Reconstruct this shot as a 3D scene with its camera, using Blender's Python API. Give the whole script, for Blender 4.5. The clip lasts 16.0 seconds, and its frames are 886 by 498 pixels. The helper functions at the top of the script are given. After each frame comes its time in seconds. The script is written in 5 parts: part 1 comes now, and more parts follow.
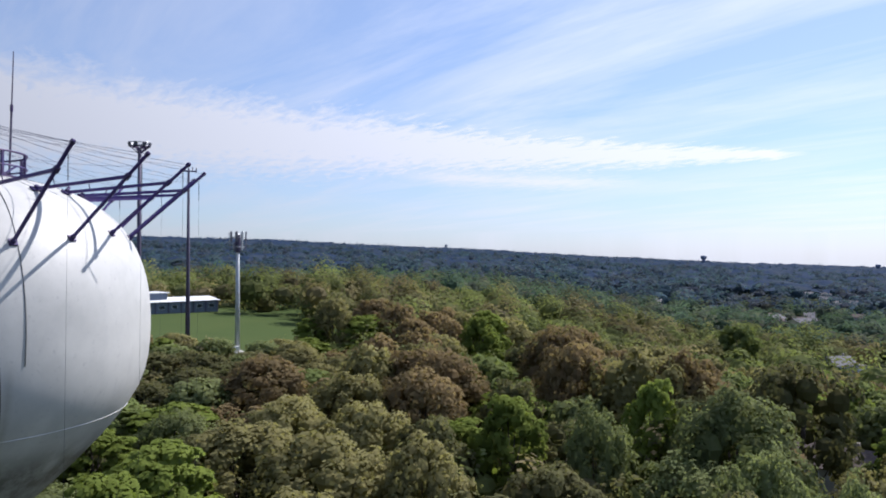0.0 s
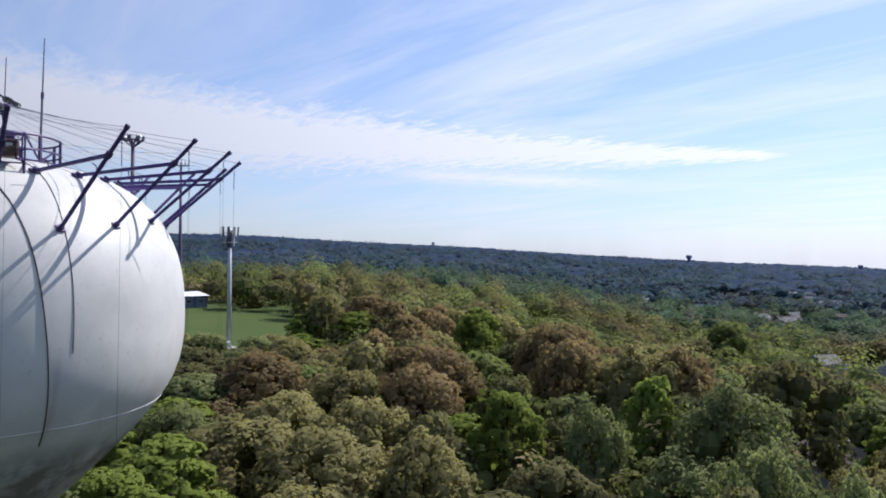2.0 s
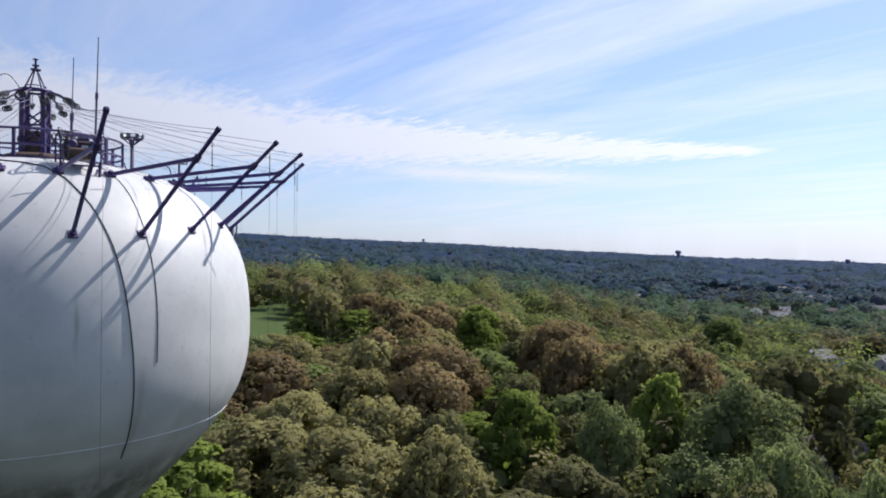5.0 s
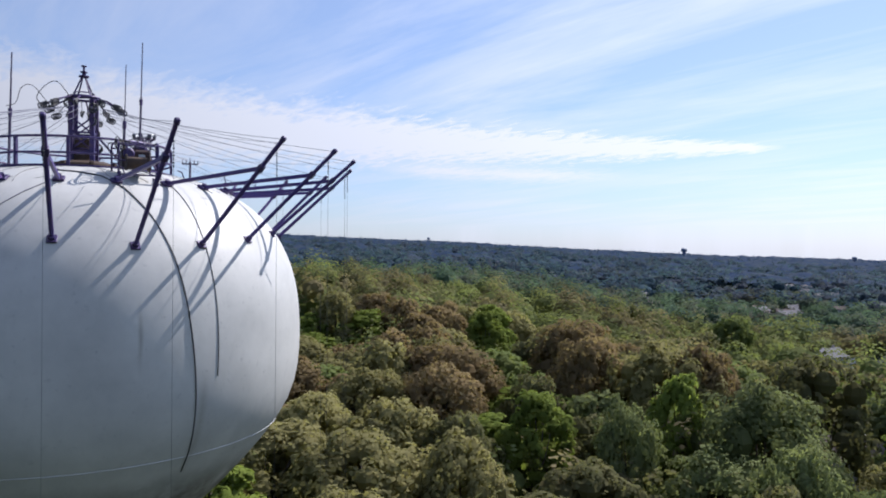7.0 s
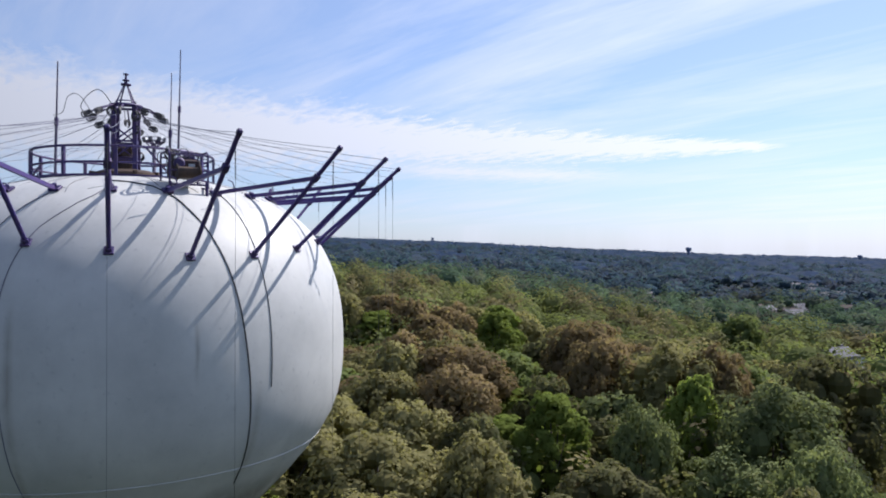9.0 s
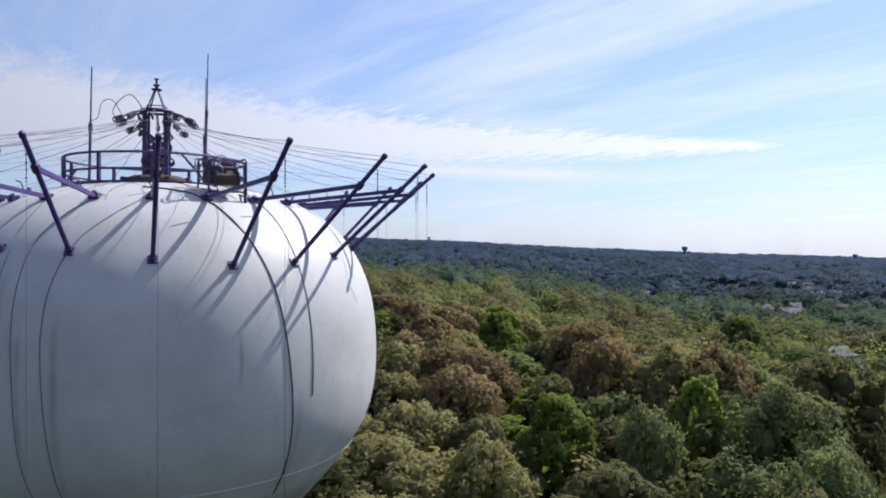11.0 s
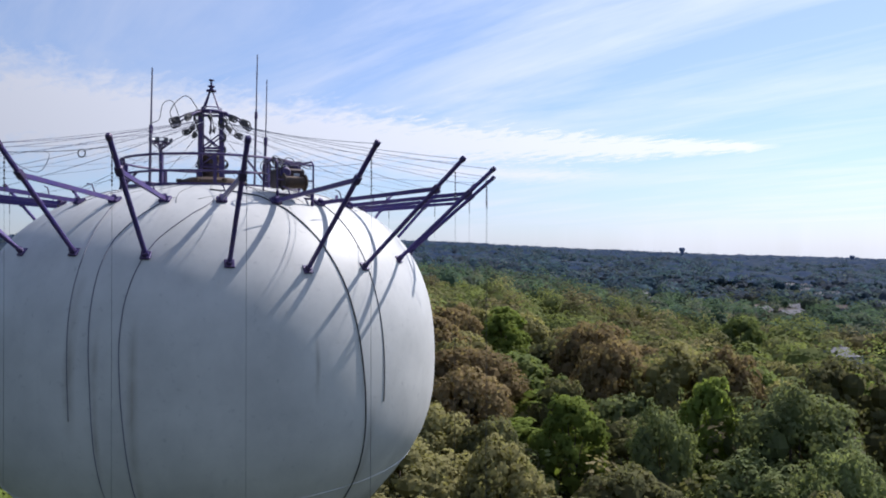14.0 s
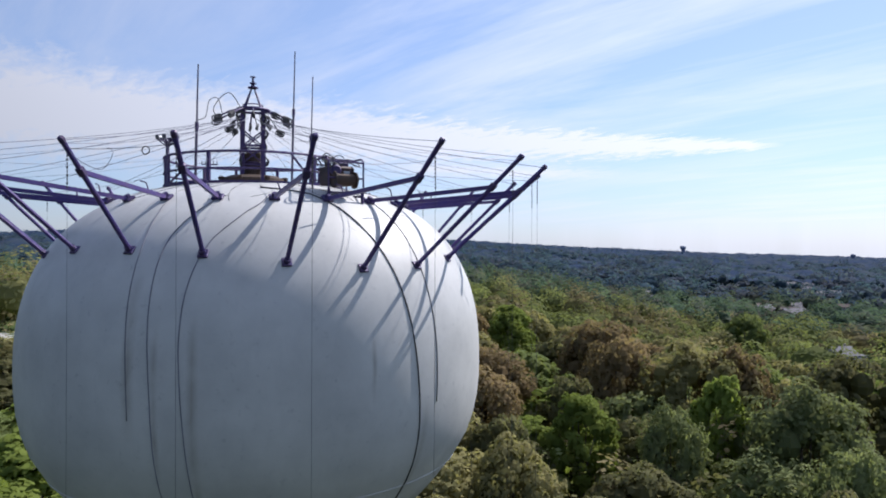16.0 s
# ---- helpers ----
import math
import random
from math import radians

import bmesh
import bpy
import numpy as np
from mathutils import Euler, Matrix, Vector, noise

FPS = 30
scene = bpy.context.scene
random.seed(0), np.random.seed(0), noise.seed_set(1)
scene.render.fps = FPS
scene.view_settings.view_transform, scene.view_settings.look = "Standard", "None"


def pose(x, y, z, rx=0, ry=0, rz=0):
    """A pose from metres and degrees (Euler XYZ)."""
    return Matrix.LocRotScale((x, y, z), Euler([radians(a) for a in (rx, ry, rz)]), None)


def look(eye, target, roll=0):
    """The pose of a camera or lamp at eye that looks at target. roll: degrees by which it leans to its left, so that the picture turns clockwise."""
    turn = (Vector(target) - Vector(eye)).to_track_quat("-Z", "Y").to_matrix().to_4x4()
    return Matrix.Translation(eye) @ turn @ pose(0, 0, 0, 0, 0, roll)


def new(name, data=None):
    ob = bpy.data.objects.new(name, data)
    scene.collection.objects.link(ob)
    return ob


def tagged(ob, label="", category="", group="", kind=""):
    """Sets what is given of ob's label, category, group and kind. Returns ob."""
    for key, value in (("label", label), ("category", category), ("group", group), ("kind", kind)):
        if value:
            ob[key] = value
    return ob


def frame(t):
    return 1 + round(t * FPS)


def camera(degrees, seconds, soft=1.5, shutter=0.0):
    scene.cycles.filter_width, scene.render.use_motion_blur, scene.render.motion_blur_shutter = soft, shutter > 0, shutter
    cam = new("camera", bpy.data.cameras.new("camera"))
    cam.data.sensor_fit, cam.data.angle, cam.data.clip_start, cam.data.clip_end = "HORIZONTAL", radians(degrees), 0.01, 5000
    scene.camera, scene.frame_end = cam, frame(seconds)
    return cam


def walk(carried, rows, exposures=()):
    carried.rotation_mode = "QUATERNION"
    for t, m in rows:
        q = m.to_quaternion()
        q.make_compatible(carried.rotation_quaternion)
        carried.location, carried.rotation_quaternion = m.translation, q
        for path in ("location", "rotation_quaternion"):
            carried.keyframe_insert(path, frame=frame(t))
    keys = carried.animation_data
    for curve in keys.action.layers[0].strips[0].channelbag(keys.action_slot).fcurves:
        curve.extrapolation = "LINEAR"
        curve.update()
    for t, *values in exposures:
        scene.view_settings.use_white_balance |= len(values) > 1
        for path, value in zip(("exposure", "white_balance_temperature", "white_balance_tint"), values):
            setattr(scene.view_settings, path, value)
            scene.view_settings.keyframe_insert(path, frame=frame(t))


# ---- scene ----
cam = camera(62.19, 16.0, soft=1.9)
# seconds, eye, heading, pitch, roll (degrees)
ROWS = (
    (0.0, (27.923, -1.021, 39.339), 143.32, 0.52, 0.21),
    (0.5, (27.695, -1.318, 39.296), 143.11, 0.64, 0.27),
    (1.0, (27.456, -1.635, 39.228), 142.87, 0.49, 0.44),
    (1.5, (27.199, -1.989, 39.160), 142.55, 0.43, 0.57),
    (2.0, (26.928, -2.383, 39.104), 142.28, 0.35, 0.61),
    (2.5, (26.660, -2.764, 39.070), 142.00, 0.12, 0.65),
    (3.0, (26.379, -3.129, 39.084), 141.89, 0.05, 0.67),
    (3.5, (26.048, -3.422, 39.106), 141.82, 0.04, 0.58),
    (4.0, (25.687, -3.695, 39.137), 141.62, 0.12, 0.39),
    (6.5, (24.046, -4.911, 39.519), 141.42, 0.07, 0.26),
    (7.0, (23.809, -5.170, 39.568), 141.86, -0.03, 0.16),
    (7.5, (23.578, -5.417, 39.618), 142.09, -0.06, 0.05),
    (8.0, (23.347, -5.636, 39.673), 142.23, -0.03, -0.07),
    (8.5, (23.135, -5.841, 39.719), 142.16, -0.02, -0.12),
    (9.0, (22.903, -6.055, 39.789), 142.16, -0.02, -0.12),
    (11.5, (21.905, -7.070, 40.037), 141.81, -0.09, -0.11),
    (12.0, (21.665, -7.271, 40.057), 141.80, -0.05, -0.06),
    (12.5, (21.448, -7.493, 40.059), 141.78, -0.06, -0.06),
    (13.0, (21.232, -7.729, 40.058), 141.72, -0.03, -0.10),
    (13.5, (21.016, -7.951, 40.069), 141.71, -0.06, -0.14),
    (14.0, (20.797, -8.166, 40.081), 141.66, -0.02, -0.09),
    (14.5, (20.581, -8.392, 40.076), 141.77, 0.01, -0.02),
    (15.0, (20.338, -8.630, 40.069), 141.81, -0.10, 0.01),
    (15.5, (20.110, -8.842, 40.078), 141.82, -0.12, 0.03),
    (16.0, (19.889, -9.069, 40.100), 141.70, -0.18, 0.04),
)


def aim(eye, heading, pitch, roll):
    h, p = radians(heading), radians(pitch)
    way = Vector((math.cos(p) * math.cos(h), math.cos(p) * math.sin(h), math.sin(p)))
    return look(eye, Vector(eye) + way * 10, roll)


walk(cam, [(t, aim(e, h, p, r)) for t, e, h, p, r in ROWS], exposures=((0.0, 0.35, 5900.0, 15.0), (16.0, 0.35, 5900.0, 15.0)))

# ---- sky and sun ----
SUN_AZ, SUN_EL = 92.0, 47.5
_a, _e = radians(SUN_AZ), radians(SUN_EL)
SUN_WAY = Vector((math.cos(_e) * math.cos(_a), math.cos(_e) * math.sin(_a), math.sin(_e)))
world = bpy.data.worlds.new("sky")
scene.world = world
world.use_nodes = True


class Nodes:
    """Short hand for building a node tree."""

    def __init__(self, tree):
        self.tree = tree
        tree.nodes.clear()

    def add(self, kind, ins=None):
        n = self.tree.nodes.new(kind)
        for k, v in (ins or {}).items():
            self.put(n.inputs[k], v)
        return n

    def put(self, socket, v):
        if isinstance(v, bpy.types.NodeSocket):
            self.tree.links.new(v, socket)
        elif v is not None:
            socket.default_value = v

    def math(self, op, a, b=None, c=None, clamp=False):
        n = self.tree.nodes.new("ShaderNodeMath")
        n.operation, n.use_clamp = op, clamp
        for s, v in zip(n.inputs, (a, b, c)):
            self.put(s, v)
        return n.outputs[0]

    def mix(self, fac, a, b, blend="MIX"):
        n = self.tree.nodes.new("ShaderNodeMix")
        n.data_type, n.blend_type = "RGBA", blend
        self.put(n.inputs[0], fac)
        for s, v in ((n.inputs[6], a), (n.inputs[7], b)):
            self.put(s, (*v, 1) if isinstance(v, tuple) and len(v) == 3 else v)
        return n.outputs[2]

    def ramp(self, fac, stops):
        n = self.tree.nodes.new("ShaderNodeValToRGB")
        el = n.color_ramp.elements
        while len(el) < len(stops):
            el.new(0.5)
        for e, (at, col) in zip(el, stops):
            e.position = at
            e.color = (col, col, col, 1) if isinstance(col, (int, float)) else (*col, 1)
        self.put(n.inputs[0], fac)
        return n.outputs[0]

    def noise(self, vec, scale, detail=4.0, rough=0.55, dist=0.0):
        return self.add("ShaderNodeTexNoise", {"Vector": vec, "Scale": scale, "Detail": detail, "Roughness": rough, "Distortion": dist}).outputs[0]

    def scaled(self, vec, s, loc=(0, 0, 0), rot=(0, 0, 0)):
        return self.add("ShaderNodeMapping", {"Vector": vec, "Scale": s, "Location": loc, "Rotation": rot}).outputs[0]


def build_sky():
    n = Nodes(world.node_tree)
    out = n.add("ShaderNodeOutputWorld")
    bg = n.add("ShaderNodeBackground", {"Strength": 0.118})
    sky = n.add("ShaderNodeTexSky")
    sky.sky_type = "NISHITA"
    sky.sun_disc = False
    sky.sun_elevation, sky.sun_rotation = radians(SUN_EL), radians(90 - SUN_AZ)
    sky.altitude, sky.air_density, sky.dust_density, sky.ozone_density = 200, 1.0, 0.5, 2.5
    pos = n.add("ShaderNodeTexCoord").outputs["Generated"]
    x, y, z = n.add("ShaderNodeSeparateXYZ", {0: pos}).outputs
    az = n.math("MULTIPLY", n.math("ARCTAN2", y, x), 57.2958)
    el = n.math("MULTIPLY", n.math("ARCSINE", z), 57.2958)
    # cloud sheet seen in perspective
    zz = n.math("MAXIMUM", z, 0.03)
    u, v = n.math("DIVIDE", x, n.math("ADD", zz, 0.06)), n.math("DIVIDE", y, n.math("ADD", zz, 0.06))
    sheet = n.add("ShaderNodeCombineXYZ", {0: u, 1: v, 2: 0.0}).outputs[0]
    turned = n.scaled(sheet, (0.5, 1.9, 1.0), rot=(0, 0, radians(-38)))
    wisps = n.noise(turned, 0.8, 7.0, 0.62, 0.5)
    broad = n.noise(n.scaled(sheet, (0.28, 0.5, 1.0), rot=(0, 0, radians(-38))), 0.8, 3.0, 0.5)
    fine = n.noise(n.scaled(sheet, (1.6, 3.4, 1.0), rot=(0, 0, radians(20))), 3.4, 7.0, 0.66, 0.5)
    veil = n.math("MULTIPLY", n.ramp(wisps, ((0.40, 0.0), (0.68, 1.0))), n.ramp(broad, ((0.3, 0.25), (0.65, 1.0))))
    # the long streak: s runs from its blunt end to its tip
    s = n.math("DIVIDE", n.math("SUBTRACT", 174.0, az), 56.5)
    mid = n.math("SUBTRACT", 9.5, n.math("MULTIPLY", s, 2.3))
    wob = n.math("MULTIPLY", n.math("SUBTRACT", fine, 0.5), 5.2)
    half = n.math("ADD", 0.25, n.math("MULTIPLY", n.math("MAXIMUM", n.math("SUBTRACT", 1.0, s), 0.0), 3.7))
    rag = n.math("MULTIPLY", wob, n.math("MINIMUM", n.math("MULTIPLY", half, 0.6), 1.0))
    off = n.math("ABSOLUTE", n.math("SUBTRACT", n.math("ADD", el, rag), mid))
    inside = n.math("SUBTRACT", 1.25, n.math("DIVIDE", off, half))
    ends = n.math("MULTIPLY", n.ramp(n.math("MULTIPLY", n.math("SUBTRACT", 1.02, s), 22.0, clamp=True), ((0, 0.0), (1, 1.0))),
                  n.math("MULTIPLY", n.math("ADD", s, 0.5), 2.0, clamp=True))
    streak = n.math("MULTIPLY", n.ramp(inside, ((0.0, 0.0), (0.8, 1.0))), ends)
    # a thinner one below it
    mid2 = n.math("SUBTRACT", 6.25, n.math("MULTIPLY", n.math("SUBTRACT", 147.0, az), 0.045))
    off2 = n.math("ABSOLUTE", n.math("SUBTRACT", n.math("ADD", el, n.math("MULTIPLY", wob, 0.3)), mid2))
    ends2 = n.math("MULTIPLY", n.math("DIVIDE", n.math("SUBTRACT", 149.0, az), 6.0, clamp=True), n.math("DIVIDE", n.math("SUBTRACT", az, 124.0), 10.0, clamp=True))
    streak2 = n.math("MULTIPLY", n.math("SUBTRACT", 1.0, n.math("DIVIDE", off2, 0.9), clamp=True), ends2)
    cover = n.math("MAXIMUM", n.math("MULTIPLY", veil, 0.72), n.math("MULTIPLY", n.math("MAXIMUM", streak, streak2), 0.95))
    low = n.math("SUBTRACT", 1.0, n.math("MULTIPLY", el, 0.09), clamp=True)
    haze = n.math("MULTIPLY", n.math("POWER", low, 1.8), 0.35)
    col = n.mix(1.0, sky.outputs[0], (0.86, 0.88, 0.95), "MULTIPLY")
    # thin cloud and haze scatter forwards: bright towards the sun, dull away from it
    dot = n.add("ShaderNodeVectorMath", {0: pos, 1: tuple(SUN_WAY)})
    dot.operation = "DOT_PRODUCT"
    lit = n.math("ADD", 0.04, n.math("MULTIPLY", n.math("ADD", 0.35, n.math("MULTIPLY", dot.outputs["Value"], 0.9), clamp=True), 0.84))
    tone = n.add("ShaderNodeCombineColor", {0: lit, 1: lit, 2: lit}).outputs[0]
    col = n.mix(haze, col, n.mix(1.0, (4.6, 5.4, 6.9), tone, "MULTIPLY"))
    col = n.mix(0.32, col, n.mix(1.0, (5.2, 6.0, 7.4), tone, "MULTIPLY"))
    col = n.mix(cover, col, n.mix(1.0, (8.0, 8.1, 8.5), tone, "MULTIPLY"))
    n.put(bg.inputs[0], col)
    n.put(out.inputs[0], bg.outputs[0])


build_sky()
sun = new("sun", bpy.data.lights.new("sun", "SUN"))
sun.data.energy, sun.data.angle, sun.data.color = 5.0, radians(0.53), (1.0, 0.93, 0.82)
sun.matrix_world = look(SUN_WAY * 200, (0, 0, 0))


# ---- materials ----
def material(name):
    m = bpy.data.materials.new(name)
    m.use_nodes = True
    n = Nodes(m.node_tree)
    out = n.add("ShaderNodeOutputMaterial")
    b = n.add("ShaderNodeBsdfPrincipled")
    n.put(out.inputs[0], b.outputs[0])
    return m, n, b, out


def bump(n, b, height, strength, distance):
    n.put(b.inputs["Normal"], n.add("ShaderNodeBump", {"Height": height, "Strength": strength, "Distance": distance}).outputs[0])


def worn(name, base, second, rough=0.6, metal=0.0, scale=3.0, grain=40.0, depth=0.004):
    m, n, b, _ = material(name)
    at = n.add("ShaderNodeTexCoord").outputs["Object"]
    patch = n.ramp(n.noise(at, scale, 5.0, 0.6), ((0.38, 0.0), (0.62, 1.0)))
    fleck = n.noise(at, grain, 3.0, 0.6)
    col = n.mix(patch, base, second)
    col = n.mix(n.math("MULTIPLY", n.math("SUBTRACT", fleck, 0.35, clamp=True), 0.6), col, tuple(c * 0.6 for c in base))
    n.put(b.inputs["Base Color"], col)
    n.put(b.inputs["Roughness"], n.math("ADD", rough - 0.1, n.math("MULTIPLY", fleck, 0.2)))
    b.inputs["Metallic"].default_value = metal
    bump(n, b, fleck, 0.4, depth)
    return m


def tank_paint():
    m, n, b, _ = material("tank_paint")
    at = n.add("ShaderNodeTexCoord").outputs["Object"]
    x, y, z = n.add("ShaderNodeSeparateXYZ", {0: at}).outputs
    az = n.math("ARCTAN2", y, x)
    # streaks run down the plates
    wrap = n.add("ShaderNodeCombineXYZ", {0: n.math("MULTIPLY", az, 4.0), 1: n.math("MULTIPLY", z, 0.35), 2: 0.0}).outputs[0]
    streak = n.noise(wrap, 3.2, 5.0, 0.6, 0.3)
    blotch = n.noise(at, 0.55, 5.0, 0.62)
    speck = n.noise(at, 5.0, 6.0, 0.7)
    fine = n.noise(at, 46.0, 2.0, 0.5)
    col = n.mix(n.ramp(blotch, ((0.35, 0.0), (0.7, 1.0))), (0.545, 0.54, 0.52), (0.425, 0.425, 0.412))
    col = n.mix(n.math("MULTIPLY", n.ramp(streak, ((0.54, 0.0), (0.76, 1.0))), 0.30), col, (0.37, 0.37, 0.37))
    col = n.mix(n.math("MULTIPLY", n.ramp(speck, ((0.60, 0.0), (0.72, 1.0))), 0.6), col, (0.28, 0.28, 0.29))
    # runs of grime below the cables
    deg = n.math("MULTIPLY", az, 57.2958)
    for centre, wide, low, high in ((-50.5, 1.6, 36.0, 39.6), (-45.0, 0.9, 35.0, 38.6), (-37.6, 1.3, 33.6, 38.8), (12.6, 1.5, 33.6, 36.6), (-2.0, 0.7, 36.5, 38.5)):
        near_line = n.math("SUBTRACT", 1.0, n.math("DIVIDE", n.math("ABSOLUTE", n.math("SUBTRACT", n.math("ADD", deg, n.math("MULTIPLY", blotch, 1.2)), centre + 0.6)), wide), clamp=True)
        span = n.math("MULTIPLY", n.math("SUBTRACT", high, z, clamp=True), n.math("SUBTRACT", z, low, clamp=True))
        run = n.math("MULTIPLY", n.math("MULTIPLY", near_line, span), n.ramp(streak, ((0.30, 0.2), (0.6, 1.0))))
        col = n.mix(n.math("MULTIPLY", run, 0.85, clamp=True), col, (0.30, 0.28, 0.25))
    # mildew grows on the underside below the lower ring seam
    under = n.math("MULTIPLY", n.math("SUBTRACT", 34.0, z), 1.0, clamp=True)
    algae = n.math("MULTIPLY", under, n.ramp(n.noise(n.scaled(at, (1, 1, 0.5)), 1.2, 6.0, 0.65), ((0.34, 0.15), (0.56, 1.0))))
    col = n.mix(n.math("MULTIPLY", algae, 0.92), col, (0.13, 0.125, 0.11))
    n.put(b.inputs["Base Color"], col)
    n.put(b.inputs["Roughness"], n.math("ADD", 0.42, n.math("MULTIPLY", blotch, 0.2)))
    bump(n, b, n.math("ADD", n.math("MULTIPLY", blotch, 6.0), fine), 0.25, 0.004)
    return m


def leaf_paint(name, base, second, dry, gloss=0.72, other=None, by_tree=False, patch=0.055):
    """Spring leaves: hue changes from tree to tree, from clump to clump and from leaf to leaf."""
    m, n, b, out = material(name)
    at = n.add("ShaderNodeNewGeometry")
    pos = at.outputs["Position"]
    rnd = n.add("ShaderNodeObjectInfo").outputs["Random"]
    clump = n.ramp(n.noise(pos, 0.35, 4.0, 0.6), ((0.36, 0.0), (0.64, 1.0)))
    col = n.mix(clump, base, second)
    if by_tree:
        tint = n.add("ShaderNodeAttribute")
        tint.attribute_name = "tint"
        own = tint.outputs["Fac"]
        col = n.mix(n.ramp(own, ((0.45, 0.0), (0.75, 1.0))), col, other)
        rnd = n.math("FRACT", n.math("MULTIPLY", own, 13.7))
    elif other:
        sort = n.ramp(n.noise(pos, patch, 3.0, 0.6), ((0.44, 0.0), (0.60, 1.0)))
        col = n.mix(sort, col, other)
    col = n.mix(n.math("MULTIPLY", at.outputs["Random Per Island"], 0.2), col, dry)
    tone = n.math("ADD", 0.66, n.math("MULTIPLY", rnd, 0.62)) if by_tree else n.math("ADD", 0.82, n.math("MULTIPLY", rnd, 0.34))
    # blue is raised throughout, putting a bluish haze veil into the leaf colour
    col = n.mix(1.0, col, n.add("ShaderNodeCombineColor", {0: tone, 1: tone, 2: n.math("MULTIPLY", tone, 1.26)}).outputs[0], "MULTIPLY")
    n.put(b.inputs["Base Color"], col)
    b.inputs["Roughness"].default_value = gloss
    b.inputs["Specular IOR Level"].default_value = 0.02
    through_leaf = n.mix(1.0, col, (1.05, 1.08, 0.75), "MULTIPLY")
    tr = n.add("ShaderNodeBsdfTranslucent", {"Color": through_leaf})
    mx = n.add("ShaderNodeMixShader", {0: 0.5, 1: b.outputs[0], 2: tr.outputs[0]})
    n.put(out.inputs[0], mx.outputs[0])
    return m


def ground_paint():
    m, n, b, _ = material("ground")
    pos = n.add("ShaderNodeNewGeometry").outputs["Position"]
    big = n.ramp(n.noise(pos, 0.006, 5.0, 0.6), ((0.4, 0.0), (0.6, 1.0)))
    mid = n.ramp(n.noise(pos, 0.09, 6.0, 0.65), ((0.35, 0.0), (0.65, 1.0)))
    fine = n.noise(pos, 3.0, 4.0, 0.7)
    col = n.mix(mid, (0.040, 0.050, 0.024), (0.052, 0.064, 0.030))
    col = n.mix(n.math("MULTIPLY", big, 0.5), col, (0.028, 0.036, 0.02))
    col = n.mix(n.math("MULTIPLY", fine, 0.4), col, (0.022, 0.028, 0.012))
    n.put(b.inputs["Base Color"], col)
    b.inputs["Roughness"].default_value = 0.95
    b.inputs["Specular IOR Level"].default_value = 0.03
    bump(n, b, fine, 0.6, 0.08)
    return m


def lawn_paint():
    m, n, b, _ = material("mown_grass")
    pos = n.add("ShaderNodeNewGeometry").outputs["Position"]
    mid = n.ramp(n.noise(pos, 0.05, 5.0, 0.6), ((0.35, 0.0), (0.65, 1.0)))
    fine = n.noise(pos, 2.0, 4.0, 0.7)
    col = n.mix(mid, (0.058, 0.082, 0.030), (0.072, 0.094, 0.034))
    col = n.mix(n.math("MULTIPLY", fine, 0.45), col, (0.05, 0.08, 0.022))
    n.put(b.inputs["Base Color"], col)
    b.inputs["Roughness"].default_value = 0.95
    b.inputs["Specular IOR Level"].default_value = 0.03
    bump(n, b, fine, 0.6, 0.05)
    return m


def shingle_paint(name, base):
    m, n, b, _ = material(name)
    at = n.add("ShaderNodeTexCoord").outputs["Object"]
    row = n.add("ShaderNodeTexBrick", {"Vector": at, "Scale": 2.2, "Color1": (*base, 1), "Color2": (*[c * 1.35 for c in base], 1), "Mortar": (*[c * 0.5 for c in base], 1)}).outputs[0]
    col = n.mix(n.noise(at, 0.7, 4.0), row, tuple(c * 0.75 for c in base))
    n.put(b.inputs["Base Color"], col)
    b.inputs["Roughness"].default_value = 0.9
    return m


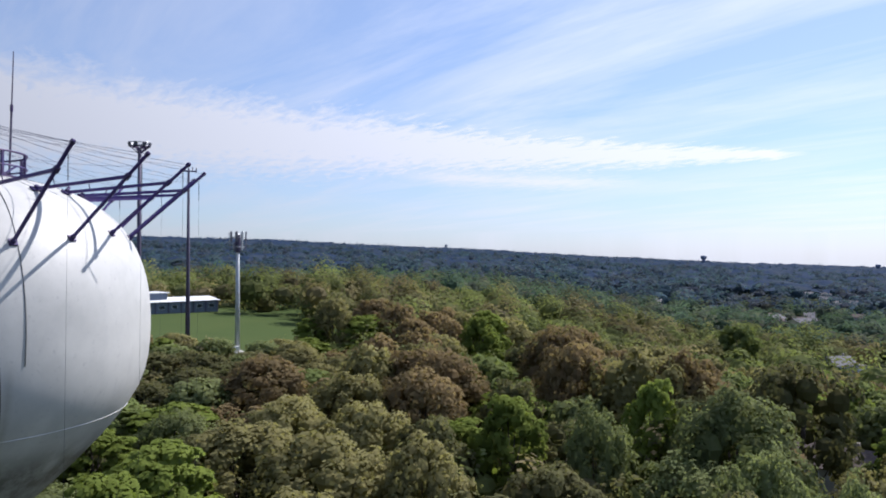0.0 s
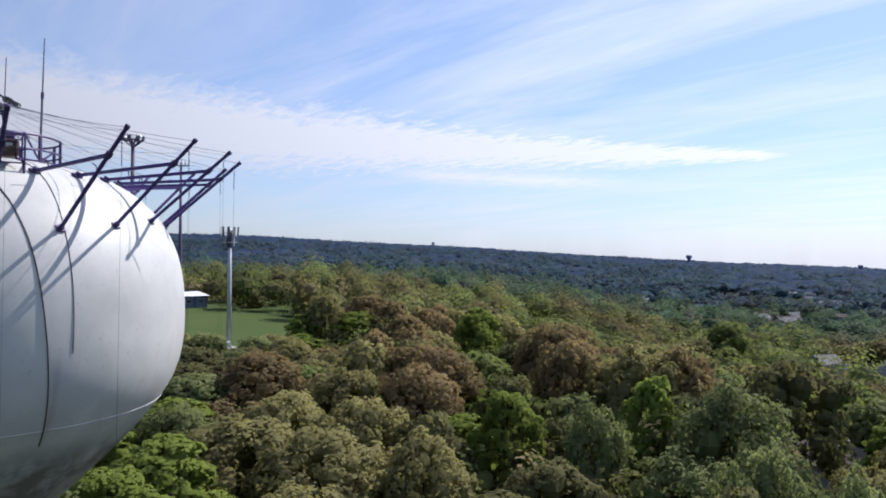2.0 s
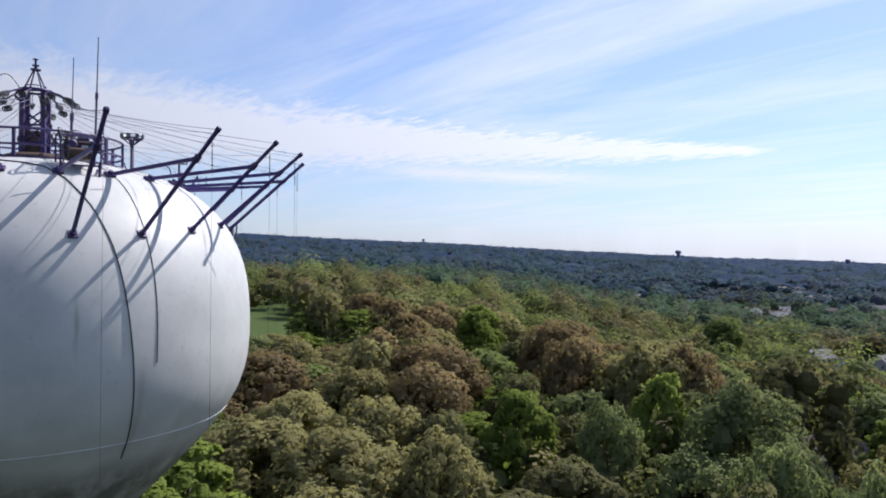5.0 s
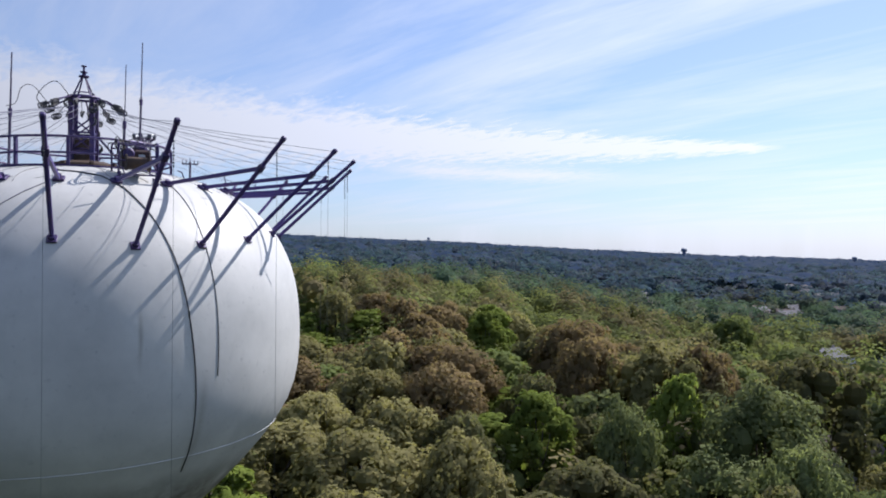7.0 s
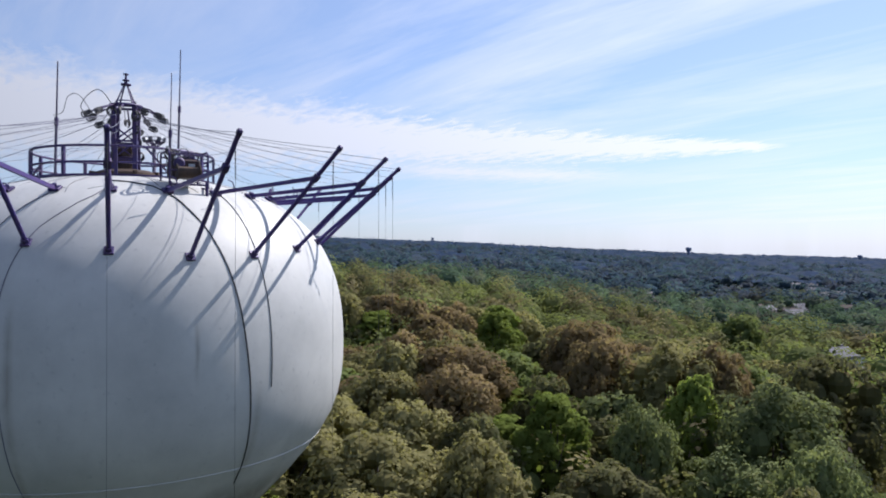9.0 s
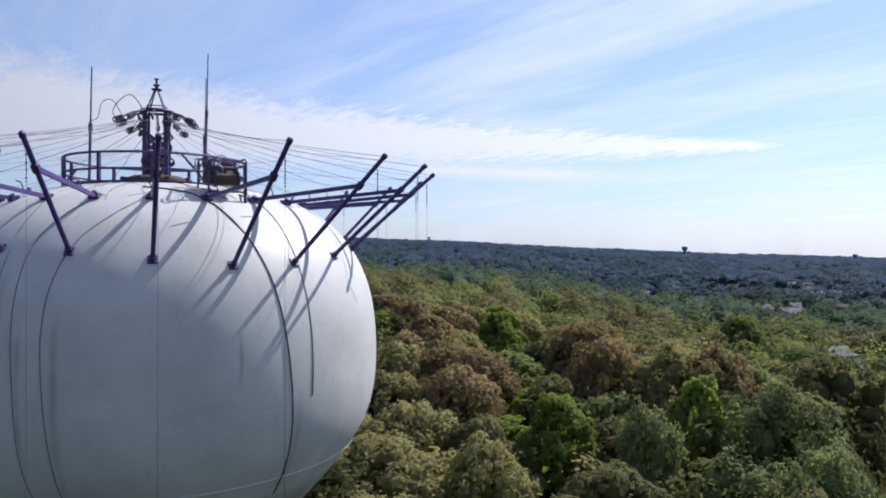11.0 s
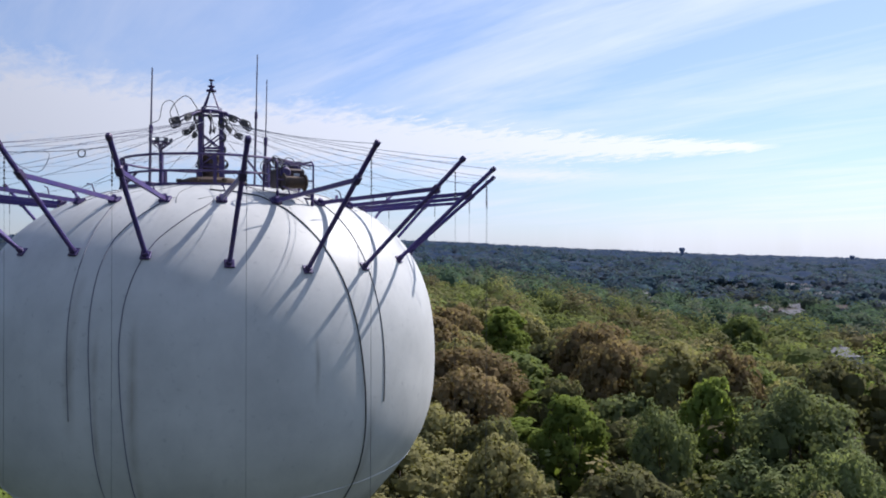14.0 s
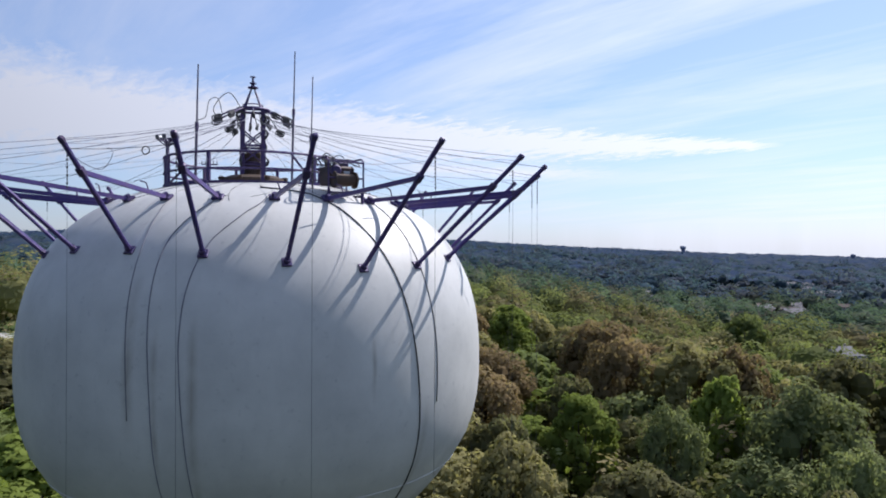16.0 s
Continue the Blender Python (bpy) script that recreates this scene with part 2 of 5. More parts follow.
M = {
    "tank": tank_paint(),
    "steel": worn("purple_brown_steel", (0.055, 0.036, 0.19), (0.085, 0.048, 0.17), 0.5, 0.1, 2.0, 30.0),
    "steel_dark": worn("dark_steel", (0.042, 0.030, 0.13), (0.07, 0.042, 0.10), 0.55, 0.15, 3.0, 30.0),
    "rust": worn("rusty_brown_metal", (0.085, 0.052, 0.035), (0.05, 0.036, 0.03), 0.75, 0.2, 3.0, 25.0),
    "engine": worn("dark_red_machine", (0.045, 0.018, 0.018), (0.02, 0.018, 0.02), 0.5, 0.2, 6.0, 40.0),
    "rope": worn("grey_rope", (0.20, 0.20, 0.25), (0.14, 0.14, 0.18), 0.9),
    "cable": worn("black_cable", (0.035, 0.035, 0.042), (0.06, 0.06, 0.065), 0.6),
    "pale_rope": worn("pale_rope", (0.42, 0.42, 0.40), (0.30, 0.30, 0.29), 0.9),
    "galv": worn("galvanised_steel", (0.52, 0.54, 0.56), (0.42, 0.44, 0.47), 0.45, 0.35, 1.0, 12.0),
    "pole_dark": worn("weathered_pole", (0.085, 0.075, 0.13), (0.065, 0.055, 0.10), 0.7, 0.1),
    "antenna": worn("antenna_casing", (0.16, 0.16, 0.20), (0.11, 0.11, 0.15), 0.5),
    "bark": worn("bark", (0.075, 0.06, 0.048), (0.12, 0.10, 0.085), 0.95, 0.0, 2.0, 12.0, 0.03),
    "white_roof": worn("white_roof", (0.78, 0.79, 0.80), (0.68, 0.69, 0.70), 0.5),
    "blue_wall": worn("blue_grey_wall", (0.13, 0.17, 0.24), (0.10, 0.13, 0.19), 0.6),
    "siding": worn("pale_siding", (0.40, 0.40, 0.40), (0.34, 0.34, 0.35), 0.7),
    "siding_tan": worn("tan_siding", (0.32, 0.28, 0.24), (0.27, 0.24, 0.21), 0.7),
    "shingle": shingle_paint("grey_shingle", (0.17, 0.165, 0.18)),
    "shingle_brown": shingle_paint("brown_shingle", (0.15, 0.115, 0.10)),
    "glass": worn("window_glass", (0.03, 0.04, 0.05), (0.05, 0.06, 0.07), 0.15),
    "asphalt": worn("asphalt", (0.13, 0.13, 0.14), (0.10, 0.10, 0.11), 0.9, 0.0, 0.2, 3.0),
    "concrete": worn("concrete", (0.42, 0.41, 0.39), (0.34, 0.33, 0.31), 0.9),
    "ground": ground_paint(),
    "lawn": lawn_paint(),
    "far_paint": worn("blue_grey_paint", (0.16, 0.20, 0.30), (0.13, 0.17, 0.26), 0.6),
    "car_white": worn("white_car_paint", (0.75, 0.76, 0.78), (0.70, 0.71, 0.73), 0.25),
    "car_blue": worn("blue_car_paint", (0.05, 0.08, 0.16), (0.05, 0.08, 0.14), 0.25),
    "tyre": worn("tyre_rubber", (0.025, 0.025, 0.025), (0.035, 0.035, 0.035), 0.9),
}
LEAF = {
    "lime": leaf_paint("fresh_lime_leaves", (0.185, 0.235, 0.040), (0.215, 0.262, 0.050), (0.145, 0.190, 0.036)),
    "green": leaf_paint("green_leaves", (0.155, 0.196, 0.055), (0.184, 0.214, 0.062), (0.125, 0.155, 0.050)),
    "olive": leaf_paint("olive_leaves", (0.245, 0.228, 0.080), (0.280, 0.258, 0.096), (0.190, 0.174, 0.064)),
    "brown": leaf_paint("bronze_young_leaves", (0.240, 0.178, 0.075), (0.252, 0.200, 0.086), (0.195, 0.135, 0.064)),
    "grey": leaf_paint("grey_green_oak_leaves", (0.195, 0.226, 0.076), (0.230, 0.256, 0.094), (0.152, 0.182, 0.062)),
    "dark": leaf_paint("dark_leaves", (0.135, 0.142, 0.052), (0.155, 0.150, 0.056), (0.145, 0.115, 0.055)),
    "far": leaf_paint("mixed_woodland_leaves", (0.158, 0.186, 0.054), (0.186, 0.210, 0.062), (0.145, 0.152, 0.062), other=(0.215, 0.182, 0.080), by_tree=True),
    # cooler green: a share of the distance haze is painted in
    "suburb": leaf_paint("haze_cooled_suburb_leaves", (0.080, 0.128, 0.070), (0.100, 0.146, 0.076), (0.075, 0.108, 0.074), other=(0.125, 0.128, 0.078), by_tree=True),
    # the next two leaf colours have blue distance haze painted in
    "outskirts": leaf_paint("haze_tinted_outskirts_leaves", (0.054, 0.092, 0.105), (0.068, 0.108, 0.112), (0.050, 0.084, 0.105), other=(0.086, 0.100, 0.105), by_tree=True),
    "distant": leaf_paint("haze_tinted_distant_leaves", (0.042, 0.076, 0.128), (0.058, 0.094, 0.140), (0.036, 0.068, 0.120), other=(0.090, 0.120, 0.130), patch=0.016),
}


# ---- building helpers ----
def raw_mesh(name, verts, faces, mats):
    me = bpy.data.meshes.new(name)
    me.from_pydata([tuple(v) for v in verts], [], [tuple(f) for f in faces])
    for m in mats if isinstance(mats, (list, tuple)) else [mats]:
        me.materials.append(m)
    return me


def quads_mesh(name, quads, mat, normals=None, tint=None):
    """A mesh of loose quads from an array (n, 4, 3); normals: the lie of the leaf mass each belongs to."""
    q = np.asarray(quads, dtype=np.float32)
    me = bpy.data.meshes.new(name)
    k = len(q)
    me.vertices.add(4 * k)
    me.vertices.foreach_set("co", q.ravel())
    me.loops.add(4 * k)
    me.loops.foreach_set("vertex_index", np.arange(4 * k, dtype=np.int32))
    me.polygons.add(k)
    me.polygons.foreach_set("loop_start", np.arange(0, 4 * k, 4, dtype=np.int32))
    me.update(calc_edges=True)
    if normals is not None:
        me.shade_smooth()
        nn = normals / (np.linalg.norm(normals, axis=1)[:, None] + 1e-9)
        me.normals_split_custom_set_from_vertices(np.repeat(nn, 4, axis=0))
    if tint is not None:
        me.attributes.new("tint", "FLOAT", "FACE").data.foreach_set("value", np.asarray(tint, dtype=np.float32))
    me.materials.append(mat)
    return me


def thing(name, label, category, at=(0, 0, 0), group="", kind=""):
    ob = new(name)
    ob.empty_display_size = 0.2
    ob.location = at
    return tagged(ob, label, category, group, kind)


def part(name, bm, mat, parent, label="", smooth=False):
    """Links a bmesh, in the parent's coordinates, as one mesh object under it."""
    if isinstance(bm, bmesh.types.BMesh):
        me = bpy.data.meshes.new(name)
        bm.to_mesh(me)
        bm.free()
        me.materials.append(mat)
    else:
        me = bm
    if smooth:
        me.shade_smooth()
    ob = new(name, me)
    ob.parent = parent
    return tagged(ob, label)


def tube(bm, pts, r, sides=8, r_end=None, cap=True):
    """A round bar along points, with a radius that may taper."""
    pts = [Vector(p) for p in pts]
    k = len(pts)
    prev = None
    side = None
    for i, p in enumerate(pts):
        d = (pts[min(i + 1, k - 1)] - pts[max(i - 1, 0)]).normalized()
        if side is None:
            side = d.orthogonal().normalized()
        else:
            side = (side - d * side.dot(d)).normalized()
        up = d.cross(side)
        rr = r if r_end is None else r + (r_end - r) * i / max(1, k - 1)
        ring = [bm.verts.new(p + rr * (math.cos(2 * math.pi * j / sides) * side + math.sin(2 * math.pi * j / sides) * up)) for j in range(sides)]
        if prev:
            for j in range(sides):
                bm.faces.new((prev[j], prev[(j + 1) % sides], ring[(j + 1) % sides], ring[j]))
        elif cap:
            bm.faces.new(list(reversed(ring)))
        prev = ring
    if cap:
        bm.faces.new(prev)
    return bm


def box(bm, size, m=None, bevel=0.0):
    ret = bmesh.ops.create_cube(bm, size=1.0)
    vs = ret["verts"]
    bmesh.ops.scale(bm, vec=size, verts=vs)
    if bevel:
        es = list({e for v in vs for e in v.link_edges})
        vs = list({v for f in bmesh.ops.bevel(bm, geom=es, offset=bevel, segments=1, affect="EDGES")["faces"] for v in f.verts})
    if m is not None:
        bmesh.ops.transform(bm, matrix=m, verts=vs)
    return bm


def bar(bm, a, b, w, h, up=(0, 0, 1)):
    """A square-section bar from a to b."""
    a, b = Vector(a), Vector(b)
    d = (b - a).normalized()
    s = d.cross(Vector(up))
    s = s.normalized() if s.length > 1e-4 else d.orthogonal().normalized()
    u = s.cross(d)
    vs = [[bm.verts.new(p + s * (w / 2 * i) + u * (h / 2 * j)) for i, j in ((-1, -1), (1, -1), (1, 1), (-1, 1))] for p in (a, b)]
    for i in range(4):
        bm.faces.new((vs[0][i], vs[0][(i + 1) % 4], vs[1][(i + 1) % 4], vs[1][i]))
    bm.faces.new(list(reversed(vs[0])))
    bm.faces.new(vs[1])
    return bm


def spline(pts, k=6):
    """A smooth line through the points."""
    p = [Vector(q) for q in pts]
    p = [2 * p[0] - p[1]] + p + [2 * p[-1] - p[-2]]
    out = []
    for a, b, c, d in zip(p, p[1:], p[2:], p[3:]):
        for i in range(k):
            t = i / k
            out.append(0.5 * (2 * b + (c - a) * t + (2 * a - 5 * b + 4 * c - d) * t * t + (3 * b - a - 3 * c + d) * t ** 3))
    return out + [p[-2]]


def lathe(bm, profile, sides=64, closed_top=True):
    rows = []
    for r, z in profile:
        rows.append([bm.verts.new((r * math.cos(2 * math.pi * j / sides), r * math.sin(2 * math.pi * j / sides), z)) for j in range(sides)] if r > 1e-5 else [bm.verts.new((0, 0, z))])
    for a, b in zip(rows, rows[1:]):
        for j in range(sides):
            k = (j + 1) % sides
            if len(a) == 1:
                bm.faces.new((a[0], b[j], b[k]))
            elif len(b) == 1:
                bm.faces.new((a[j], b[0], a[k]))
            else:
                bm.faces.new((a[j], b[j], b[k], a[k]))
    return bm


def ring(bm, r, z, rad, sides=48, sect=6, cx=0.0, cy=0.0):
    rows = []
    for j in range(sides):
        a = 2 * math.pi * j / sides
        rows.append([bm.verts.new((cx + (r + rad * math.cos(2 * math.pi * k / sect)) * math.cos(a), cy + (r + rad * math.cos(2 * math.pi * k / sect)) * math.sin(a), z + rad * math.sin(2 * math.pi * k / sect))) for k in range(sect)])
    for j in range(sides):
        a, b = rows[j], rows[(j + 1) % sides]
        for k in range(sect):
            bm.faces.new((a[k], b[k], b[(k + 1) % sect], a[(k + 1) % sect]))
    return bm


def polar(r, deg, z):
    return Vector((r * math.cos(radians(deg)), r * math.sin(radians(deg)), z))


# ---- the lie of the land ----
def smooth(a, b, x):
    t = np.clip((x - a) / (b - a), 0, 1)
    return t * t * (3 - 2 * t)


def land(x, y):
    """Height of the ground: higher to the west, falling away to the north-east, rising to the skyline."""
    x, y = np.asarray(x, float), np.asarray(y, float)
    d = np.hypot(x, y) + 1e-6
    az = np.degrees(np.arctan2(y, x)) % 360
    turn = np.radians(az - 132)
    near = 4 + 14 * np.tanh(d * np.sin(turn) / 80) * np.where(np.abs(az - 132) < 90, 1, np.abs(np.cos(np.abs(turn) - np.pi / 2)))
    el = np.interp(az, (60, 110, 124, 133, 143, 150, 157, 166, 174, 220), (-0.91, -0.92, -0.50, -0.11, 0.35, 0.60, 0.88, 1.02, 0.62, -0.27))
    far = 40 + 4500 * np.tan(np.radians(el)) * 1.0
    hill = 3.0 * np.sin(x / 190 + 1.3) * np.sin(y / 230 + 0.4) * smooth(250, 800, d)
    back = -12 * smooth(300, 800, d) * (1 - smooth(900, 2600, d))
    return near + (far - near) * smooth(500, 4400, d) + hill + back


def land_at(x, y):
    return float(land(x, y))


def build_ground():
    rings = [0, 6, 14, 26, 40, 60, 80, 100, 125, 150, 175, 200, 230, 260, 300, 350, 400, 470, 550, 650, 770, 900, 1080, 1300, 1600, 2000, 2400, 2900, 3500, 4100, 4700]
    k = 180
    vs, fs = [(0, 0, land_at(0.01, 0))], []
    for r in rings[1:]:
        a = np.radians(np.arange(k) * 360 / k)
        x, y = r * np.cos(a), r * np.sin(a)
        vs += list(zip(x, y, land(x, y)))
    fs += [(0, 1 + j, 1 + (j + 1) % k) for j in range(k)]
    for i in range(len(rings) - 2):
        o, q = 1 + i * k, 1 + (i + 1) * k
        fs += [(o + j, q + j, q + (j + 1) % k, o + (j + 1) % k) for j in range(k)]
    me = raw_mesh("ground", vs, fs, M["ground"])
    me.shade_smooth()
    tagged(new("ground", me), "mown grass and woodland ground rolling to the horizon", "ground", kind="structure")


build_ground()

# ---- water tower ----
Z0 = 40.0            # height of the ring of rig feet
TANK_R, TANK_H, TANK_C = 6.25, 4.95, 36.9


def dome_z(r):
    return TANK_C + TANK_H * max(0.0, 1 - (r / TANK_R) ** 3) ** (1 / 2.45)


def dome_r(z):
    if z >= TANK_C:
        return TANK_R * max(0.0, 1 - ((z - TANK_C) / TANK_H) ** 2.45) ** (1 / 3)
    zs = [q[1] for q in LOWER]
    return float(np.interp(-z, [-q for q in zs], [q[0] for q in LOWER]))


LOWER = [(TANK_R * k, TANK_C - 0.86 * (TANK_C - z)) for k, z in ((1.0, 36.9), (0.998, 36.4), (0.99, 35.8), (0.974, 35.25), (0.945, 34.65), (0.897, 34.05), (0.831, 33.4), (0.75, 32.72), (0.655, 32.0), (0.54, 31.2), (0.40, 30.25), (0.27, 29.2), (0.247, 26.6))]


def build_tower():
    g = land_at(0.01, 0)
    ob = thing("water_tower", "white painted steel water tower with a bulbous weathered tank", "water tower", (0, 0, 0))
    prof = [(TANK_R * math.cos(a), dome_z(TANK_R * math.cos(a))) for a in np.linspace(math.pi / 2, 0, 48)]
    prof[0] = (0, prof[0][1])
    bm = lathe(bmesh.new(), prof + LOWER[1:], 128)
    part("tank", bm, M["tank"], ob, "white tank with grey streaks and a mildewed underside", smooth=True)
    bm = lathe(bmesh.new(), [(1.54, 28.02), (1.55, 12), (1.6, g + 9), (2.0, g + 4), (3.0, g - 0.3)], 48)
    part("pedestal", bm, M["tank"], ob, smooth=True)
    bm = ring(bmesh.new(), dome_r(34.36) + 0.004, 34.36, 0.017, 128, 6)
    part("ring_seam", bm, M["tank"], ob, "pale rim where the bowl meets the cone", smooth=True)
    return ob


tower = build_tower()

# ---- rigging arms on the tank ----
# azimuth of the foot, turn of the tip, reach and height of the tip
TIPS = {-54: (2.7, 7.70, 42.10), -36: (0.7, 7.50, 42.20), -18: (1.8, 8.05, 42.14), 0: (0.6, 8.55, 42.17), 18: (0.2, 8.48, 42.09), 36: (-0.9, 8.19, 42.11), 54: (-0.7, 7.95, 42.13)}
# turn and reach of the foot
FEET = {-72: (0.0, 5.50), -54: (0.4, 5.50), -36: (0.2, 5.55), -18: (0.2, 5.66), 0: (-0.3, 5.74), 18: (-1.6, 5.72), 36: (-2.2, 5.64), 54: (-0.2, 5.52)}
ARMS = {}


def sag(a, b, drop, k=9):
    return [Vector(a).lerp(Vector(b), i / k) - Vector((0, 0, drop * 4 * (i / k) * (1 - i / k))) for i in range(k + 1)]


def rig_lines(ob, o, az, foot, tip, heel, knee):
    """Stay ropes to the mast, the wire to the next arm, and the chain with its drop line."""
    r = random.Random(az + 500)
    hub = polar(0.62, az, 43.85) + MAST
    bm = tube(bmesh.new(), sag(tip - o, hub - o, 0.10), 0.008, 4)
    if az % 36:
        tube(bm, sag(foot.lerp(tip, 0.97) - o, hub - Vector((0, 0, 0.14)) - o, 0.16), 0.005, 4)
    part("stay_rope", bm, M["rope"], ob, "thin grey stay ropes")
    if az % 36 == 0:
        low = polar(0.5, az + 4, 43.0) + MAST
        bm = tube(bmesh.new(), sag(foot.lerp(tip, 0.86) - o, low - o, 0.22), 0.005, 4)
        part("guy_wire", bm, M["rope"], ob)
    hang = foot.lerp(tip, 0.93) - Vector((0, 0, 0.07)) - o
    bm = bmesh.new()
    for i in range(9):
        at = hang - Vector((0, 0, 0.06 + 0.075 * i))
        box(bm, (0.034, 0.022, 0.058), Matrix.Translation(at) @ pose(0, 0, 0, 0, 0, 90 * (i % 2)), 0.008)
    part("chain", bm, M["cable"], ob, "short hanging chain")
    sway = r.uniform(-0.12, 0.12)
    line = [hang - Vector((0, 0, 0.7)), hang - Vector((0.02 * sway, 0.02, 5.0)), hang - Vector((sway, 0.05, 14.0)), hang - Vector((sway * 1.5, 0.0, 24.0))]
    part("drop_line", tube(bmesh.new(), line, 0.0036, 4), M["cable"], ob, "thin rope hanging from the arm")
    # a bent hook on the brace and the short line that ties it to the dome
    d = (knee - heel).normalized()
    side = d.cross(Vector((0, 0, 1))).normalized()
    p = heel - o + d * 0.75 + Vector((0, 0, 0.05))
    part("hook", tube(bmesh.new(), [p, p + Vector((0, 0, 0.16)) + side * 0.06, p + Vector((0, 0, 0.2)) + side * 0.2], 0.016, 5), M["steel_dark"], ob)


RIG_TURN = -1.6        # the ring of feet is turned a little from due east
MAST = Vector((-0.95, 0.12, 0.0))


def build_arm(az):
    turn, reach, top = TIPS.get(az, (0.4, 7.95, 42.13))
    foot_turn, foot_r = FEET.get(az, (0.0, 5.58))
    foot = polar(foot_r, az + foot_turn + RIG_TURN, dome_z(foot_r) + 0.02)
    tip = polar(reach, az + turn + RIG_TURN, top)
    heel = polar(4.12, az - 1.2 + RIG_TURN, dome_z(4.12) + 0.05)
    knee = foot.lerp(tip, 0.74)
    ob = thing("outrigger", "dark purple-brown steel outrigger bolted to the white tank", "outrigger", foot, group="outriggers round the tank")
    o = Vector(foot)
    bm = tube(bmesh.new(), [foot - o, tip - o], 0.053, 8)
    part("boom", bm, M["steel"], ob, smooth=False)
    bm = bar(bmesh.new(), heel - o, knee - o, 0.072, 0.095)
    part("brace", bm, M["steel"], ob)
    n = Vector((foot.x / TANK_R ** 2, foot.y / TANK_R ** 2, (foot.z - TANK_C) / TANK_H ** 2)).normalized()
    q = n.to_track_quat("Z", "Y").to_matrix().to_4x4()
    bm = box(bmesh.new(), (0.22, 0.22, 0.05), q, 0.01)
    tube(bm, [n * 0.02, n * 0.12], 0.075, 8)
    part("foot_plate", bm, M["steel_dark"], ob)
    n2 = Vector((heel.x / TANK_R ** 2, heel.y / TANK_R ** 2, (heel.z - TANK_C) / TANK_H ** 2)).normalized()
    bm = box(bmesh.new(), (0.26, 0.22, 0.07), Matrix.Translation(heel - o) @ n2.to_track_quat("Z", "Y").to_matrix().to_4x4(), 0.01)
    tube(bm, [heel - o, heel - o + n2 * 0.12], 0.07, 6)
    part("heel_plate", bm, M["steel_dark"], ob)
    d = (tip - foot).normalized()
    bm = box(bmesh.new(), (0.15, 0.13, 0.22), Matrix.Translation(knee - o) @ d.to_track_quat("Z", "Y").to_matrix().to_4x4(), 0.02)
    part("knee_bracket", bm, M["steel_dark"], ob)
    bm = box(bmesh.new(), (0.12, 0.12, 0.16), Matrix.Translation(tip - o) @ d.to_track_quat("Z", "Y").to_matrix().to_4x4(), 0.03)
    part("tip_cap", bm, M["steel_dark"], ob)
    rig_lines(ob, o, az, foot, tip, heel, knee)
    ARMS[az] = (foot, tip, heel, knee)
    return ob


for i in range(20):
    build_arm(-180 + 18 * i)

# ---- woods ----
rng = np.random.default_rng(7)


_g = np.linspace(-1, 1, 3)
BALL = []
for _ax in range(3):
    for _sg in (-1, 1):
        for _p in range(2):
            for _q in range(2):
                _f = []
                for _u, _v in ((_p, _q), (_p + 1, _q), (_p + 1, _q + 1), (_p, _q + 1)):
                    _c = [0.0, 0.0, 0.0]
                    _c[_ax], _c[(_ax + 1) % 3], _c[(_ax + 2) % 3] = _sg, _g[_u], _g[_v]
                    _f.append(np.array(_c) / np.linalg.norm(_c))
                BALL.append(_f if _sg > 0 else _f[::-1])
BALL = np.array(BALL)


def cores(centres, radii, squash, r):
    """Dense inner foliage behind the leaf sprays: knobbly balls as quads, with their normals."""
    jig = 1 + r.normal(0, 0.09, (len(centres), 1, 1, 1))
    q = centres[:, None, None, :] + BALL[None] * radii[:, None, None, None] * jig * np.array([1, 1, squash])
    nrm = np.repeat(BALL.mean(1)[None], len(centres), 0)
    return q.reshape(-1, 4, 3), nrm.reshape(-1, 3)


def leaf_quads(centres, normals, size, flat, r, lift=0.45):
    """Leaf sprays: one small bent-looking quad each, facing roughly outwards."""
    k = len(centres)
    nrm = normals + r.normal(0, flat, (k, 3)) + np.array([0, 0, lift])
    nrm /= np.linalg.norm(nrm, axis=1)[:, None] + 1e-9
    a = np.cross(nrm, r.normal(0, 1, (k, 3)))
    a /= np.linalg.norm(a, axis=1)[:, None] + 1e-9
    b = np.cross(nrm, a)
    s = size * r.uniform(0.6, 1.35, (k, 1))
    t = s * r.uniform(0.55, 0.95, (k, 1))
    j = lambda: r.uniform(0.75, 1.2, (k, 1))
    return np.stack([centres - a * s * j(), centres - b * t * j(), centres + a * s * j(), centres + b * t * j()], 1)


def crown_lobes(r, radius, height, base, count, spread):
    """Centres and radii of the boughs' leafy heads under a round, uneven dome."""
    out = []
    for i in range(count):
        u = (i + 0.5) / count
        phi = i * 2.39996 + r.uniform(-0.5, 0.5)
        z = u ** 0.85
        dome = math.sqrt(max(0.02, 1 - z ** 2.2)) if z > 0.35 else 0.72 + 0.6 * z
        rr = radius * dome * r.uniform(0.62, 0.95)
        out.append((rr * math.cos(phi), rr * math.sin(phi), base + height * (0.05 + 0.85 * z) * r.uniform(0.92, 1.04), radius * r.uniform(0.25, 0.42) * spread))
    return np.array(out)


